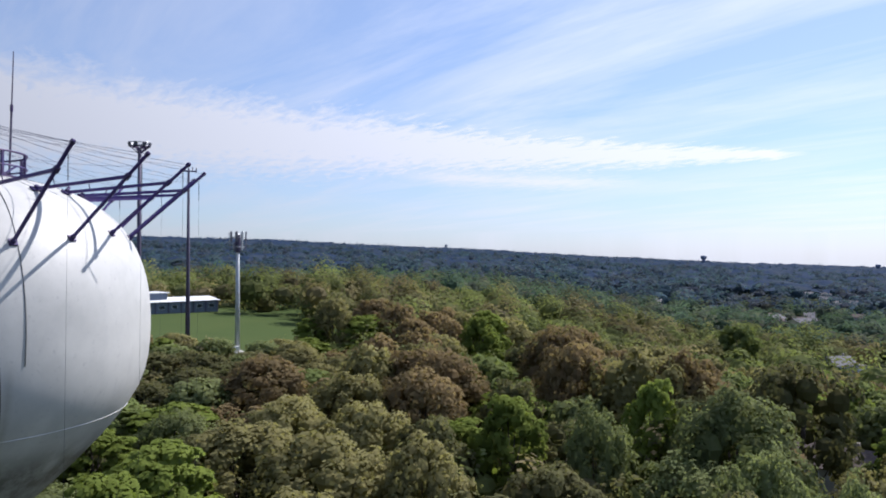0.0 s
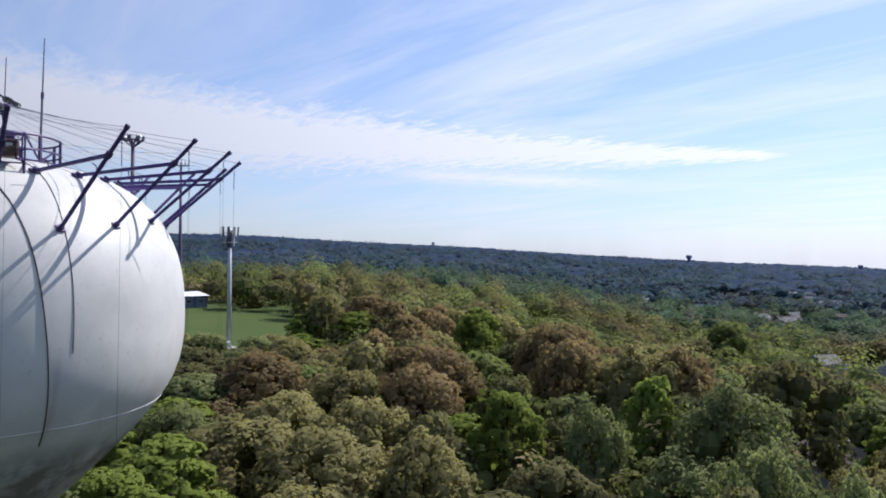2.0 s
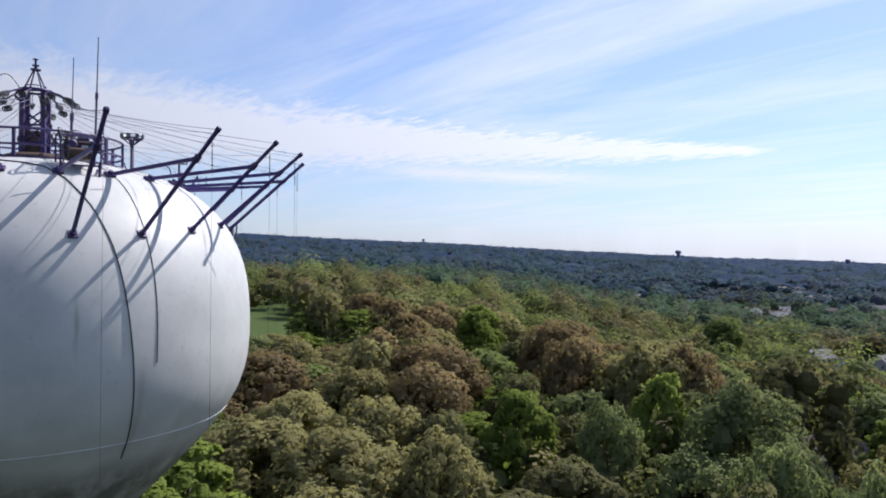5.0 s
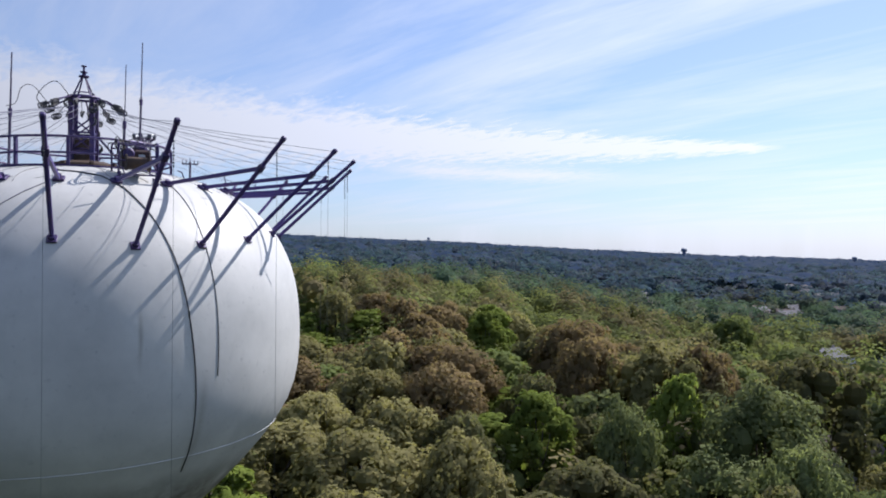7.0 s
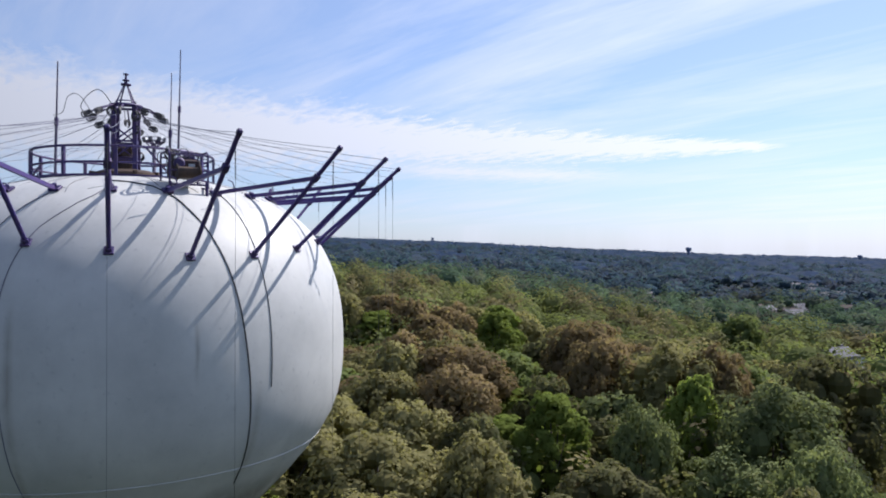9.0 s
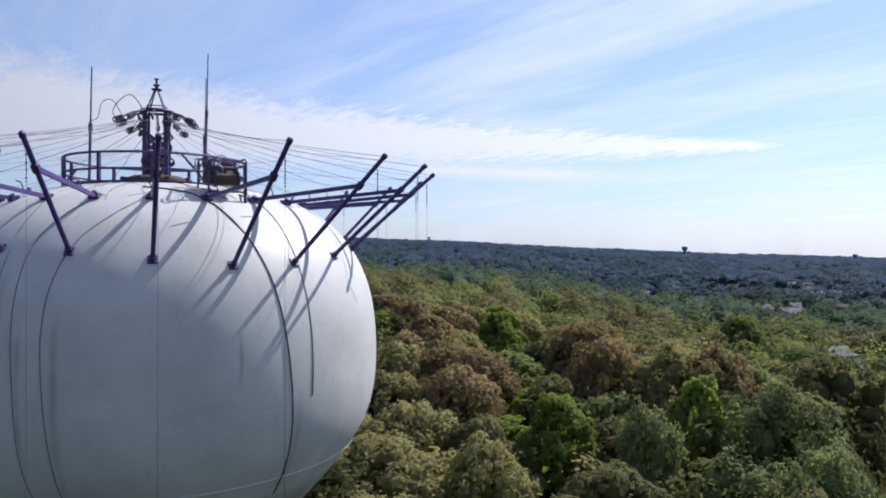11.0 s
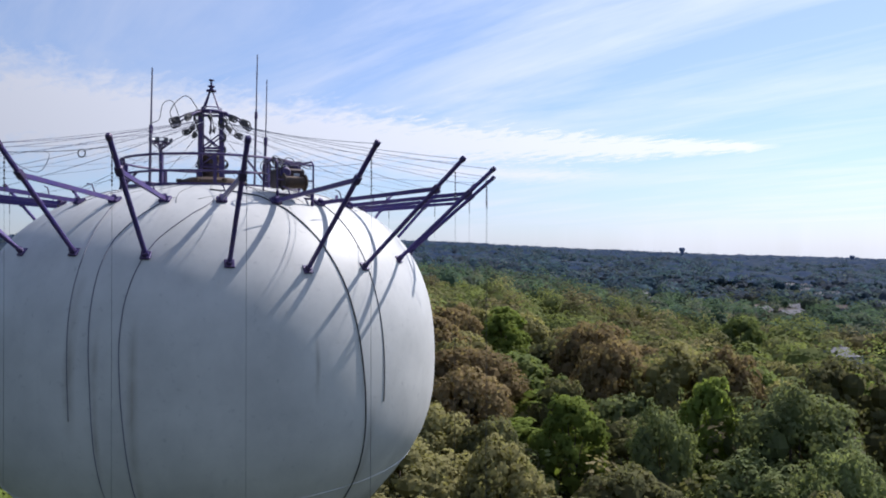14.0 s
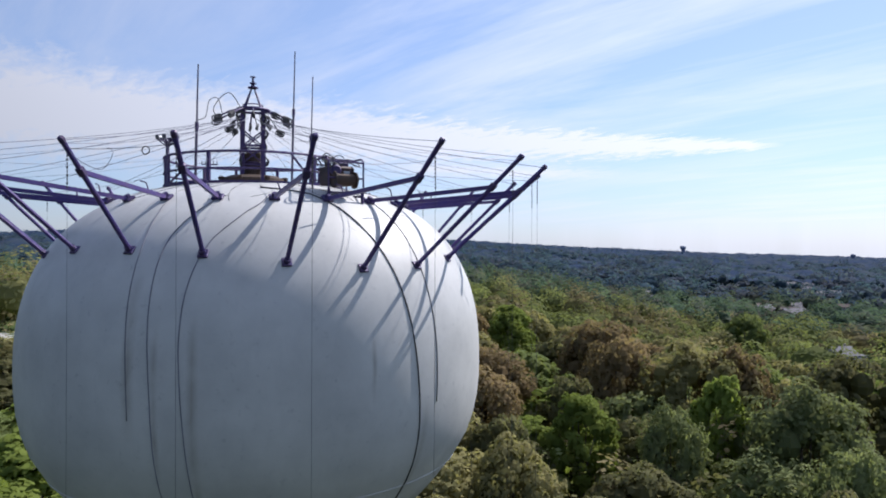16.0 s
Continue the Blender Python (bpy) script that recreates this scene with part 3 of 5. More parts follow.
def crown_mesh(name, seed, radius, height, base, lobes, leaves, size, mat, spread=1.0, flat=0.2):
    """Boughs carry heads, heads carry tufts, and tufts carry leaf sprays on their upper, outer side."""
    r = np.random.default_rng(seed)
    lob = crown_lobes(r, radius, height, base, lobes, spread)
    tufts = 13
    d1 = r.normal(0, 1, (len(lob), tufts, 3))
    d1[:, :, 2] += 0.45
    out = lob[:, None, :3] - np.array([0, 0, base + height * 0.35])
    d1 += 0.8 * out / (np.linalg.norm(out, axis=2, keepdims=True) + 1e-6)
    d1 /= np.linalg.norm(d1, axis=2, keepdims=True)
    at = lob[:, None, :3] + d1 * lob[:, None, 3:4] * r.uniform(0.75, 1.12, (len(lob), tufts, 1)) * np.array([1, 1, 0.85])
    at, d1 = at.reshape(-1, 3), d1.reshape(-1, 3)
    tr = np.repeat(lob[:, 3], tufts) * r.uniform(0.28, 0.5, len(at))
    pick = r.choice(len(at), leaves, p=tr ** 2 / (tr ** 2).sum())
    d = r.normal(0, 1, (leaves, 3)) + d1[pick] * 0.9 + np.array([0, 0, 0.3])
    d /= np.linalg.norm(d, axis=1)[:, None]
    c = at[pick] + d * (tr[pick] * r.uniform(0.7, 1.1, leaves))[:, None] * np.array([1, 1, 0.8])
    heart = c - np.array([0, 0, base + height * 0.4])
    heart /= np.linalg.norm(heart, axis=1)[:, None]
    nrm = d * 0.5 + d1[pick] * 0.55 + heart * 0.7 + r.normal(0, 0.14, (leaves, 3))
    q2, n2 = cores(lob[:, :3], lob[:, 3] * 0.58, 0.9, r)
    return quads_mesh(name, np.concatenate([leaf_quads(c, d, size, flat, r), q2]), mat, np.concatenate([nrm, n2])), lob


def trunk_mesh(name, lob, height, girth, r):
    bm = bmesh.new()
    lean = r.normal(0, 0.25, 2)
    top = lob[:, 2].max() - 1.0
    stem = [(lean[0] * q * q * 2, lean[1] * q * q * 2, top * q - (0.6 if q == 0 else 0)) for q in (0, 0.18, 0.38, 0.6, 0.8, 1.0)]
    tube(bm, stem, girth, 7, girth * 0.16)
    for c in lob[r.permutation(len(lob))[:9]]:
        q = r.uniform(0.22, 0.62)
        p0 = Vector((lean[0] * q * q * 2, lean[1] * q * q * 2, top * q))
        p2 = Vector(c[:3])
        if p2.z < p0.z + 0.5:
            p0.z = max(1.5, p2.z - 2.5)
        p1 = p0.lerp(p2, 0.5) + Vector((0, 0, -0.5 + r.uniform(-0.4, 0.3)))
        tube(bm, [p0, p1, p2], girth * 0.36, 5, girth * 0.07)
    me = bpy.data.meshes.new(name)
    bm.to_mesh(me)
    bm.free()
    me.materials.append(M["bark"])
    me.shade_smooth()
    return me


LOOK = {
    "lime": "tall tree in fresh lime-green leaf", "green": "broad tree in mid-green leaf", "olive": "broad oak with yellow-olive spring leaves",
    "brown": "oak with bronze-brown young leaves", "grey": "large oak with pale grey-green leaves", "dark": "shaded tree with thin dark foliage",
}
KINDS = {}


def tree_kind(sort, near, i):
    """Shared crown and trunk meshes of one sort, with the crown's reach and top."""
    key = (sort, near, i)
    if key not in KINDS:
        seed = 100 * list(LOOK).index(sort) + 10 * i + (5 if near else 0)
        r = np.random.default_rng(seed)
        # radius, height of the crown, height of its base, boughs, spread of a bough's head
        wide = {"lime": (4.6, 13.0, 4.5, 34, 0.92), "dark": (6.6, 9.5, 5.5, 30, 0.8)}.get(sort, (7.4, 9.6, 6.0, 46, 0.80))
        leaves, size = (6500, 0.275) if near else (2200, 0.47)
        if sort == "dark":
            leaves = int(leaves * 0.7)
        if sort == "grey" and near:
            leaves, size = 9500, 0.215
        crown, lob = crown_mesh("crown", seed, wide[0], wide[1], wide[2], wide[3], leaves, size, LEAF[sort], wide[4])
        KINDS[key] = (crown, trunk_mesh("trunk", lob, 18, 0.42, r), float((np.hypot(lob[:, 0], lob[:, 1]) + lob[:, 3]).max()), float((lob[:, 2] + lob[:, 3]).max()))
    return KINDS[key]


TREES = []


def plant(x, y, sort, radius, height, near):
    i = int(rng.integers(0, 4 if near else 3))
    crown, trunk, reach, top = tree_kind(sort, near, i)
    ob = thing("tree", LOOK[sort] + " in the wood", "tree", (x, y, land_at(x, y)), group="trees of the wood")
    ob.rotation_euler = (0, 0, rng.uniform(0, 6.28))
    ob.scale = (radius / reach, radius / reach, height / top)
    part("trunk", trunk, None, ob)
    part("crown", crown, None, ob)
    TREES.append((x, y, radius))


# trees that stand out: place, height of the top, spread
STANDOUT = {}
STANDOUT["lime"] = ((-49, 2, 25.0, 6.0), (-38, -2, 24.0, 5.0), (-60, 6, 24.0, 6.0), (-32, 12, 22.5, 5.0), (-42, 19, 22.0, 5.5), (-41, 61, 21.6, 5.0), (-33, 79, 23.0, 4.4), (-116, 120, 25.3, 7.0), (-135, 95, 24.0, 6.5), (-104, 108, 25.0, 6.0))
STANDOUT["grey"] = ((-23, 81, 23.8, 9.3), (-32, 67, 21.5, 4.4), (-1, 64, 21.0, 4.2), (-13, 70, 20.0, 5.0))
STANDOUT["olive"] = ((-52, 30, 20.5, 6.0), (-60, 39, 21.0, 5.5), (-41, 35, 20.9, 5.8), (-34, 43, 20.5, 4.2), (-68, 53, 22.0, 5.2), (-48, 96, 24.4, 7.4), (-30, 26, 19.0, 5.0), (-52, 46, 21.0, 5.0))
STANDOUT["brown"] = ((-74, 72, 23.4, 7.6), (-72, 103, 25.6, 7.0), (-43, 100, 24.2, 5.0), (-85, 47, 22.9, 6.4), (-62, 62, 22.5, 5.5), (-60, 92, 24.5, 5.5))
STANDOUT["dark"] = ((-53, 72, 21.0, 4.2), (-29, 108, 23.0, 6.7), (-45, 52, 19.5, 4.0))


def in_field(x, y):
    """The mown field with the pylons in it, the car park, and the clearings round the houses."""
    if ((x + 205) / 64) ** 2 + ((y - 72) / 46) ** 2 < 1:
        return True
    if -205 < x < -160 and 8 < y < 30:
        return True
    return bool((((CLEAR_NP[:, :2] - (x, y)) ** 2).sum(1) < CLEAR_NP[:, 2] ** 2).any())


# ground places of the houses, with their turn in degrees
HOUSES = [(-39, 140, 12), (-121, 318, 65), (-97, 330, 70), (-388, 561, 40), (-352, 590, 30), (-262, 565, 60), (-292, 619, 25), (-310, 609, 80), (-285, 560, 10)]
_h = random.Random(4)
FAR_HOUSES = []
for _i in range(46):
    _d, _b = _h.uniform(640, 1250), radians(_h.uniform(104, 127))
    FAR_HOUSES.append((24 + _d * math.cos(_b), -5 + _d * math.sin(_b), _h.uniform(0, 180)))
CLEAR = [(0, 0, 9), (-39, 140, 11), (-32, 132, 8), (-262, 82, 26), (-374, 50, 26), (-104, 322, 22), (-97, 308, 14), (-160, 72, 6)]
for _i, (_x, _y, _t) in enumerate(HOUSES + FAR_HOUSES):
    _k = math.hypot(_x - 24, _y + 5)
    for _m in range(0, 50 if _i == 0 else 72 if _i < 3 else 66 if _i < len(HOUSES) else 40, 9):
        CLEAR.append((_x - (_x - 24) / _k * _m, _y - (_y + 5) / _k * _m, 8.0 if _i < 3 else 10.0))
CLEAR_NP = np.array(CLEAR)


def choose(x, y, r):
    v = noise.noise(Vector((x * 0.022, y * 0.022, 3.1))) + 0.35 * noise.noise(Vector((x * 0.09, y * 0.09, 8.0)))
    w = r.uniform(-0.22, 0.22) + v
    return "brown" if w > 0.26 else "olive" if w > 0.06 else "green" if w > -0.12 else "lime" if w > -0.22 else "grey" if w > -0.34 else "dark"


EYE = (24.0, -5.0)


def in_view(x, y, slack=0.0):
    a = math.degrees(math.atan2(y - EYE[1], x - EYE[0])) % 360
    return 104 - slack < a < 180 + slack


def hides(x, y, d):
    """Whether a tree here would stand before one of the trees that stand out."""
    for rows in STANDOUT.values():
        for a, b, top, rad in rows:
            e = math.hypot(a - EYE[0], b - EYE[1])
            if d < e < d + 32:
                off = abs((x - EYE[0]) * (b - EYE[1]) - (y - EYE[1]) * (a - EYE[0])) / e
                if off < rad * 0.8 + 2:
                    return True
    return False


def canopy_top(x, y, d, g):
    """Height of the closed canopy: level near the tower, following the ground further off."""
    a = math.degrees(math.atan2(y - EYE[1], x - EYE[0])) % 360
    level = float(np.interp(a, (104, 112, 116, 119, 126, 140, 180), (12.5, 13.0, 15.0, 19.0, 20.0, 20.5, 21.0)))
    swell = 1.6 * noise.noise(Vector((x * 0.03, y * 0.03, 12.0)))
    w = min(1.0, max(0.0, (d - 85) / 50))
    return (1 - w) * level + w * (g + 17.0) + swell


def build_woods():
    for sort, rows in STANDOUT.items():
        grow = {"lime": 1.1, "grey": 1.12}.get(sort, 1.42)
        for x, y, top, rad in rows:
            plant(x, y, sort, rad * grow, top - land_at(x, y), True)
    step = 6.2
    spots = [(i * step + (j % 2) * step / 2, j * step * 0.9) for i in range(-66, 20) for j in range(-11, 78)]
    random.Random(5).shuffle(spots)
    for x, y in spots:
        x, y = x + rng.uniform(-2.5, 2.5), y + rng.uniform(-2.5, 2.5)
        d = math.hypot(x - EYE[0], y - EYE[1])
        if not (30 < d < 208 and in_view(x, y, 3)) or in_field(x, y) or math.hypot(x, y) < 15:
            continue
        rad = rng.uniform(6.2, 9.6)
        if any(math.hypot(x - a, y - b) < 0.52 * (rad + c) for a, b, c in TREES):
            continue
        g = land_at(x, y)
        top = canopy_top(x, y, d, g) + rng.uniform(-1.2, 1.4)
        if y < 0.62 * (24 - x) - 5 and d < 190:
            top = min(top, 19.2 + rng.uniform(-1.2, 0.8))
        if hides(x, y, d):
            top = min(top, 17.0)
        plant(x, y, choose(x, y, rng), rad * min(1.0, 0.5 + (top - g) / 30), max(7.0, top - g), d < 105)


build_woods()


def far_woods(name, label, d0, d1, spacing, leaves, size, rad, mat, seed, tufts=7, gaps=-0.42, lift=0.0, under=False):
    """Woodland too far off to count: heads of leaf sprays in one mesh."""
    r = np.random.default_rng(seed)
    m = int(d1 / spacing) + 2
    gi, gj = np.meshgrid(np.arange(-m, m), np.arange(-m, m))
    x = EYE[0] + (gi + 0.5 * (gj % 2)).ravel() * spacing + r.uniform(-0.3, 0.3, gi.size) * spacing
    y = EYE[1] + gj.ravel() * spacing * 0.87 + r.uniform(-0.3, 0.3, gi.size) * spacing
    d, a = np.hypot(x - EYE[0], y - EYE[1]), np.degrees(np.arctan2(y - EYE[1], x - EYE[0])) % 360
    shown = (d > d0) & (d < d1) & (a > 100) & (a < 188)
    x, y = x[shown], y[shown]
    gap = np.array([noise.noise(Vector((p * 0.006, q * 0.006, 1.0))) + 0.5 * noise.noise(Vector((p * 0.02, q * 0.02, 5.0))) for p, q in zip(x, y)])
    keep = np.array([not in_field(p, q) and math.hypot(p, q) > 15 for p, q in zip(x, y)]) & (gap > gaps)
    x, y = x[keep], y[keep]
    n = len(x)
    z = land(x, y)
    R = rad * r.uniform(0.65, 1.35, n)
    H = R * r.uniform(0.75, 1.05, n)
    up = r.uniform(3, 9, n) * min(1.0, rad / 5.5)
    k = np.repeat(np.arange(n), leaves)
    tall = r.uniform(0.62, 1.32, n) * np.where((np.degrees(np.arctan2(y - EYE[1], x - EYE[0])) < 121) & (np.hypot(x - EYE[0], y - EYE[1]) > 250), 0.86, 1.0)
    up, H = up * tall, H * tall
    if under:
        up = np.array([max(2.0, min(canopy_top(p, q, math.hypot(p - EYE[0], q - EYE[1]), g), 18.0 if q < 0.62 * (24 - p) - 5 else 99.0) - g - 8.3) for p, q, g in zip(x, y, z)]) * r.uniform(0.85, 1.1, n)
    w = r.normal(0, 1, (n, tufts, 3))
    w[:, :, 2] = np.abs(w[:, :, 2]) * 0.9 + 0.1 if d0 > 350 else w[:, :, 2] * 0.8 + 0.25
    w /= np.linalg.norm(w, axis=2)[:, :, None]
    v = r.normal(0, 1, (len(k), 3)) + np.array([0, 0, 0.55])
    v /= np.linalg.norm(v, axis=1)[:, None]
    t = w[k, r.integers(0, tufts, len(k))]
    p = t * 0.72 + v * 0.42
    c = np.stack([x[k] + p[:, 0] * R[k], y[k] + p[:, 1] * R[k], z[k] + up[k] + p[:, 2] * H[k]], 1)
    whole = p / (np.linalg.norm(p, axis=1)[:, None] + 1e-6)
    way = v * 0.25 + t * 0.5 + whole * 1.2 + np.array([0, 0, lift])
    quads, nrm = leaf_quads(c, v * 0.6 + whole * 0.8, size, 0.2, r, 0.45 if d0 < 1000 else 2.0), way + r.normal(0, 0.1, way.shape)
    hue = np.array([0.5 + 0.45 * noise.noise(Vector((p * 0.02, q * 0.02, 9.0))) for p, q in zip(x, y)]) + r.uniform(-0.28, 0.28, n)
    hue = np.clip(hue, 0.0, 1.0)
    tint = hue[k]
    if d0 < 1000:
        tint = np.concatenate([tint, np.repeat(hue, len(BALL))])
        q2, n2 = cores(np.stack([x, y, z + up], 1), R * (0.38 if under else 0.62), 0.8, r)
        quads, nrm = np.concatenate([quads, q2]), np.concatenate([nrm, n2])
    me = quads_mesh(name, quads, mat, nrm, tint)
    tagged(new(name, me), label, "woods", kind="stuff")


far_woods("understorey", "young green and bronze trees filling the wood between the oaks", 42, 212, 7.0, 120, 0.38, 4.2, LEAF["far"], 15, 9, -0.9, under=True)
far_woods("middle_woods", "mixed green and bronze woodland canopy beyond the field", 200, 430, 14.5, 440, 0.62, 8.2, LEAF["far"], 11, 16, lift=0.35)
# suburb leaves hold a little haze in their colour
far_woods("far_woods", "dark green wooded suburb stretching away, some haze put into its leaf colour", 400, 840, 15.0, 110, 1.05, 8.8, LEAF["suburb"], 12, 9, -0.3, 0.6)
# outer and distant woods carry the haze in their leaf colour
far_woods("outer_woods", "bluish wooded suburb on the low ground, haze put into its leaf colour", 760, 2300, 25.0, 34, 2.3, 12.0, LEAF["outskirts"], 14, 7, -0.3, 1.2)
far_woods("distant_woods", "blue-green woodland up to the skyline, haze painted into its leaf colour", 1250, 4550, 42.0, 10, 4.2, 9.0, LEAF["distant"], 13, 5, -0.6, 2.6)


# ---- gear on top of the tank ----
RAIL_R = 2.52


def on_dome(az, r, lift=0.0):
    return polar(r, az, dome_z(r) + lift)


def surf(az, z, lift=0.02):
    """A point on the tank's skin at a height above ground."""
    return polar(dome_r(z) + lift, az + RIG_TURN, z + (lift if z > 40.5 else 0))


def build_railing():
    base = dome_z(RAIL_R)
    ob = thing("guard_rail", "dark steel guard rail round the crown of the tank", "railing", (-0.45, -0.02, base))
    top, mid = 0.87, 0.43
    bm = lathe(bmesh.new(), [(RAIL_R - 0.03, -0.04), (RAIL_R + 0.03, -0.04), (RAIL_R + 0.03, 0.11), (RAIL_R - 0.03, 0.11), (RAIL_R - 0.03, -0.04)], 64)
    part("toe_plate", bm, M["steel_dark"], ob)
    part("top_rail", ring(bmesh.new(), RAIL_R, top, 0.036, 64, 6), M["steel_dark"], ob)
    part("mid_rail", ring(bmesh.new(), RAIL_R, mid, 0.034, 64, 6), M["steel_dark"], ob)
    angles = [-166, -126, -96, -90, -52, -20, 14, 40, 70, 104, 140, 170]
    for a in angles:
        p = polar(RAIL_R, a, 0)
        part("post", bar(bmesh.new(), p + Vector((0, 0, -0.05)), p + Vector((0, 0, top)), 0.085, 0.075, polar(1, a, 0)), M["steel_dark"], ob)
    for a, b, f in ((-126, -96, 1), (-90, -52, 0), (14, 40, 1), (40, 70, 0), (-20, 14, 1), (104, 140, 0), (140, 170, 1), (-166, -126, 0)):
        p, q = polar(RAIL_R, a, 0.08), polar(RAIL_R, a + (b - a) * 0.5, mid)
        if f:
            p, q = polar(RAIL_R, b, 0.08), polar(RAIL_R, a + (b - a) * 0.5, top)
        part("diagonal", bar(bmesh.new(), p, q, 0.045, 0.045), M["steel_dark"], ob)
    for h in (0.22, 0.66):
        bm = tube(bmesh.new(), [polar(RAIL_R, a, h) for a in (-96, -93, -90)] , 0.022, 6)
        part("gate_bar", bm, M["steel_dark"], ob)
    return ob


def coil(bm, at, r, rad, m=None):
    """A bundled loop of rope or a sheave."""
    old = set(bm.verts)
    ring(bm, r, 0, rad, 14, 5)
    vs = [v for v in bm.verts if v not in old]
    bmesh.ops.transform(bm, matrix=Matrix.Translation(at) @ (m or Matrix()), verts=vs)


def build_mast():
    zb = dome_z(0.0) - 0.04
    ob = thing("rigging_mast", "dark lattice mast with pulleys on the tank's crown", "mast", (MAST.x, MAST.y, zb))
    H = 44.16 - zb
    w = 0.31
    legs = [(w, w), (-w, w), (-w, -w), (w, -w)]
    turn = Matrix.Rotation(radians(-24), 3, "Z")
    pt = lambda x, y, z: turn @ Vector((x, y, z))
    for x, y in legs:
        part("leg", bar(bmesh.new(), pt(x, y, 0), pt(x * 0.95, y * 0.95, H), 0.13, 0.13, pt(1, 0, 0)), M["steel_dark"], ob)
    for i in range(4):
        a, b = legs[i], legs[(i + 1) % 4]
        for z0, z1 in ((0.75, 1.25), (1.25, 1.75)):
            part("lacing", bar(bmesh.new(), pt(*a, z0), pt(*b, z1), 0.04, 0.04), M["steel_dark"], ob)
            part("lacing", bar(bmesh.new(), pt(*b, z0), pt(*a, z1), 0.035, 0.04), M["steel_dark"], ob)
        for z in (0.72, 1.28, H):
            part("cross_bar", bar(bmesh.new(), pt(*a, z), pt(*b, z), 0.055, 0.06), M["steel_dark"], ob)
    bm = ring(bmesh.new(), 0.46, H + 0.03, 0.04, 24, 6)
    part("head_ring", bm, M["steel_dark"], ob)
    apex = Vector((0, 0, H + 0.70))
    for a in (20, 110, 200, 290):
        part("head_leg", tube(bmesh.new(), [polar(0.36, a, H + 0.03), apex + polar(0.05, a, 0)], 0.028, 6, 0.022), M["steel_dark"], ob)
    part("head_brace", ring(bmesh.new(), 0.29, H + 0.17, 0.018, 20, 5), M["steel_dark"], ob)
    bm = lathe(bmesh.new(), [(0, -0.02), (0.15, -0.02), (0.15, 0.02), (0.06, 0.03), (0.045, 0.10), (0.10, 0.12), (0.10, 0.15), (0.035, 0.16), (0.03, 0.30), (0.08, 0.31), (0.08, 0.335), (0, 0.34)], 14)
    bmesh.ops.translate(bm, vec=apex, verts=bm.verts)
    part("finial", bm, M["steel_dark"], ob, "small stepped finial with discs")
    r = random.Random(3)
    for i in range(10):
        a = 36 * i - 20 + r.uniform(-6, 6)
        end = polar(r.uniform(0.92, 1.12), a, H - r.uniform(0.2, 0.32))
        arm = part("pulley_arm", tube(bmesh.new(), [polar(0.40, a, H + 0.03), polar(0.72, a, H - 0.07), end], 0.026, 5), M["steel_dark"], ob)
        bm = box(bmesh.new(), (0.20, 0.07, 0.10), Matrix.Translation(end) @ pose(0, 0, 0, 0, 22, a), 0.02)
        for j in range(3):
            coil(bm, end + polar(0.07 * j - 0.05, a, -0.03 * j), 0.085, 0.022, pose(0, 0, 0, 78 + 14 * j, 0, a + 8 * j))
        part("pulley_block", bm, M["cable"], arm, "sheave with coiled rope")
        if i % 2 == 0:
            e2 = polar(0.78, a + 8, H - r.uniform(0.5, 0.62))
            part("lower_line", tube(bmesh.new(), [polar(0.38, a, H - 0.02), e2], 0.014, 4), M["cable"], ob)
            bm = box(bmesh.new(), (0.16, 0.06, 0.08), Matrix.Translation(e2) @ pose(0, 0, 0, 0, 35, a), 0.015)
            for j in range(3):
                coil(bm, e2 + polar(0.05 * j - 0.04, a, -0.02 * j), 0.08, 0.02, pose(0, 0, 0, 60 + 20 * j, 10 * j, a))
            part("tackle", bm, M["cable"], ob)
    for i in range(9):
        a, z = r.uniform(0, 360), r.uniform(0.5, H - 0.1)
        bm = bmesh.new()
        for j in range(3):
            coil(bm, pt(*[c * 1.12 for c in legs[i % 4]], z + 0.03 * j), r.uniform(0.09, 0.13), 0.022, pose(0, 0, 0, 70 + 12 * j, 0, a + 9 * j))
        part("rope_coil", bm, M["cable"], ob)
    return ob


def build_hatch():
    zb = dome_z(0.5)
    ob = thing("vent_housing", "rusty brown vent housing under the mast", "vent", (MAST.x + 0.02, MAST.y, zb - 0.05))
    part("drum", lathe(bmesh.new(), [(0, 1.14), (0.20, 1.13), (0.28, 1.06), (0.29, 0.36), (0.34, 0.34), (0.34, 0.28)], 20), M["rust"], ob)
    part("skirt", lathe(bmesh.new(), [(0.30, 0.44), (0.7, 0.40), (0.98, 0.30), (1.02, 0.10), (1.05, -0.05)], 28), M["rust"], ob)
    part("band", ring(bmesh.new(), 0.295, 0.8, 0.02, 20, 5), M["steel_dark"], ob)
    for a in range(0, 360, 45):
        part("cleat", box(bmesh.new(), (0.16, 0.12, 0.10), Matrix.Translation(polar(0.98, a, 0.30)) @ pose(0, 0, 0, 0, 0, a), 0.02), M["rust"], ob)


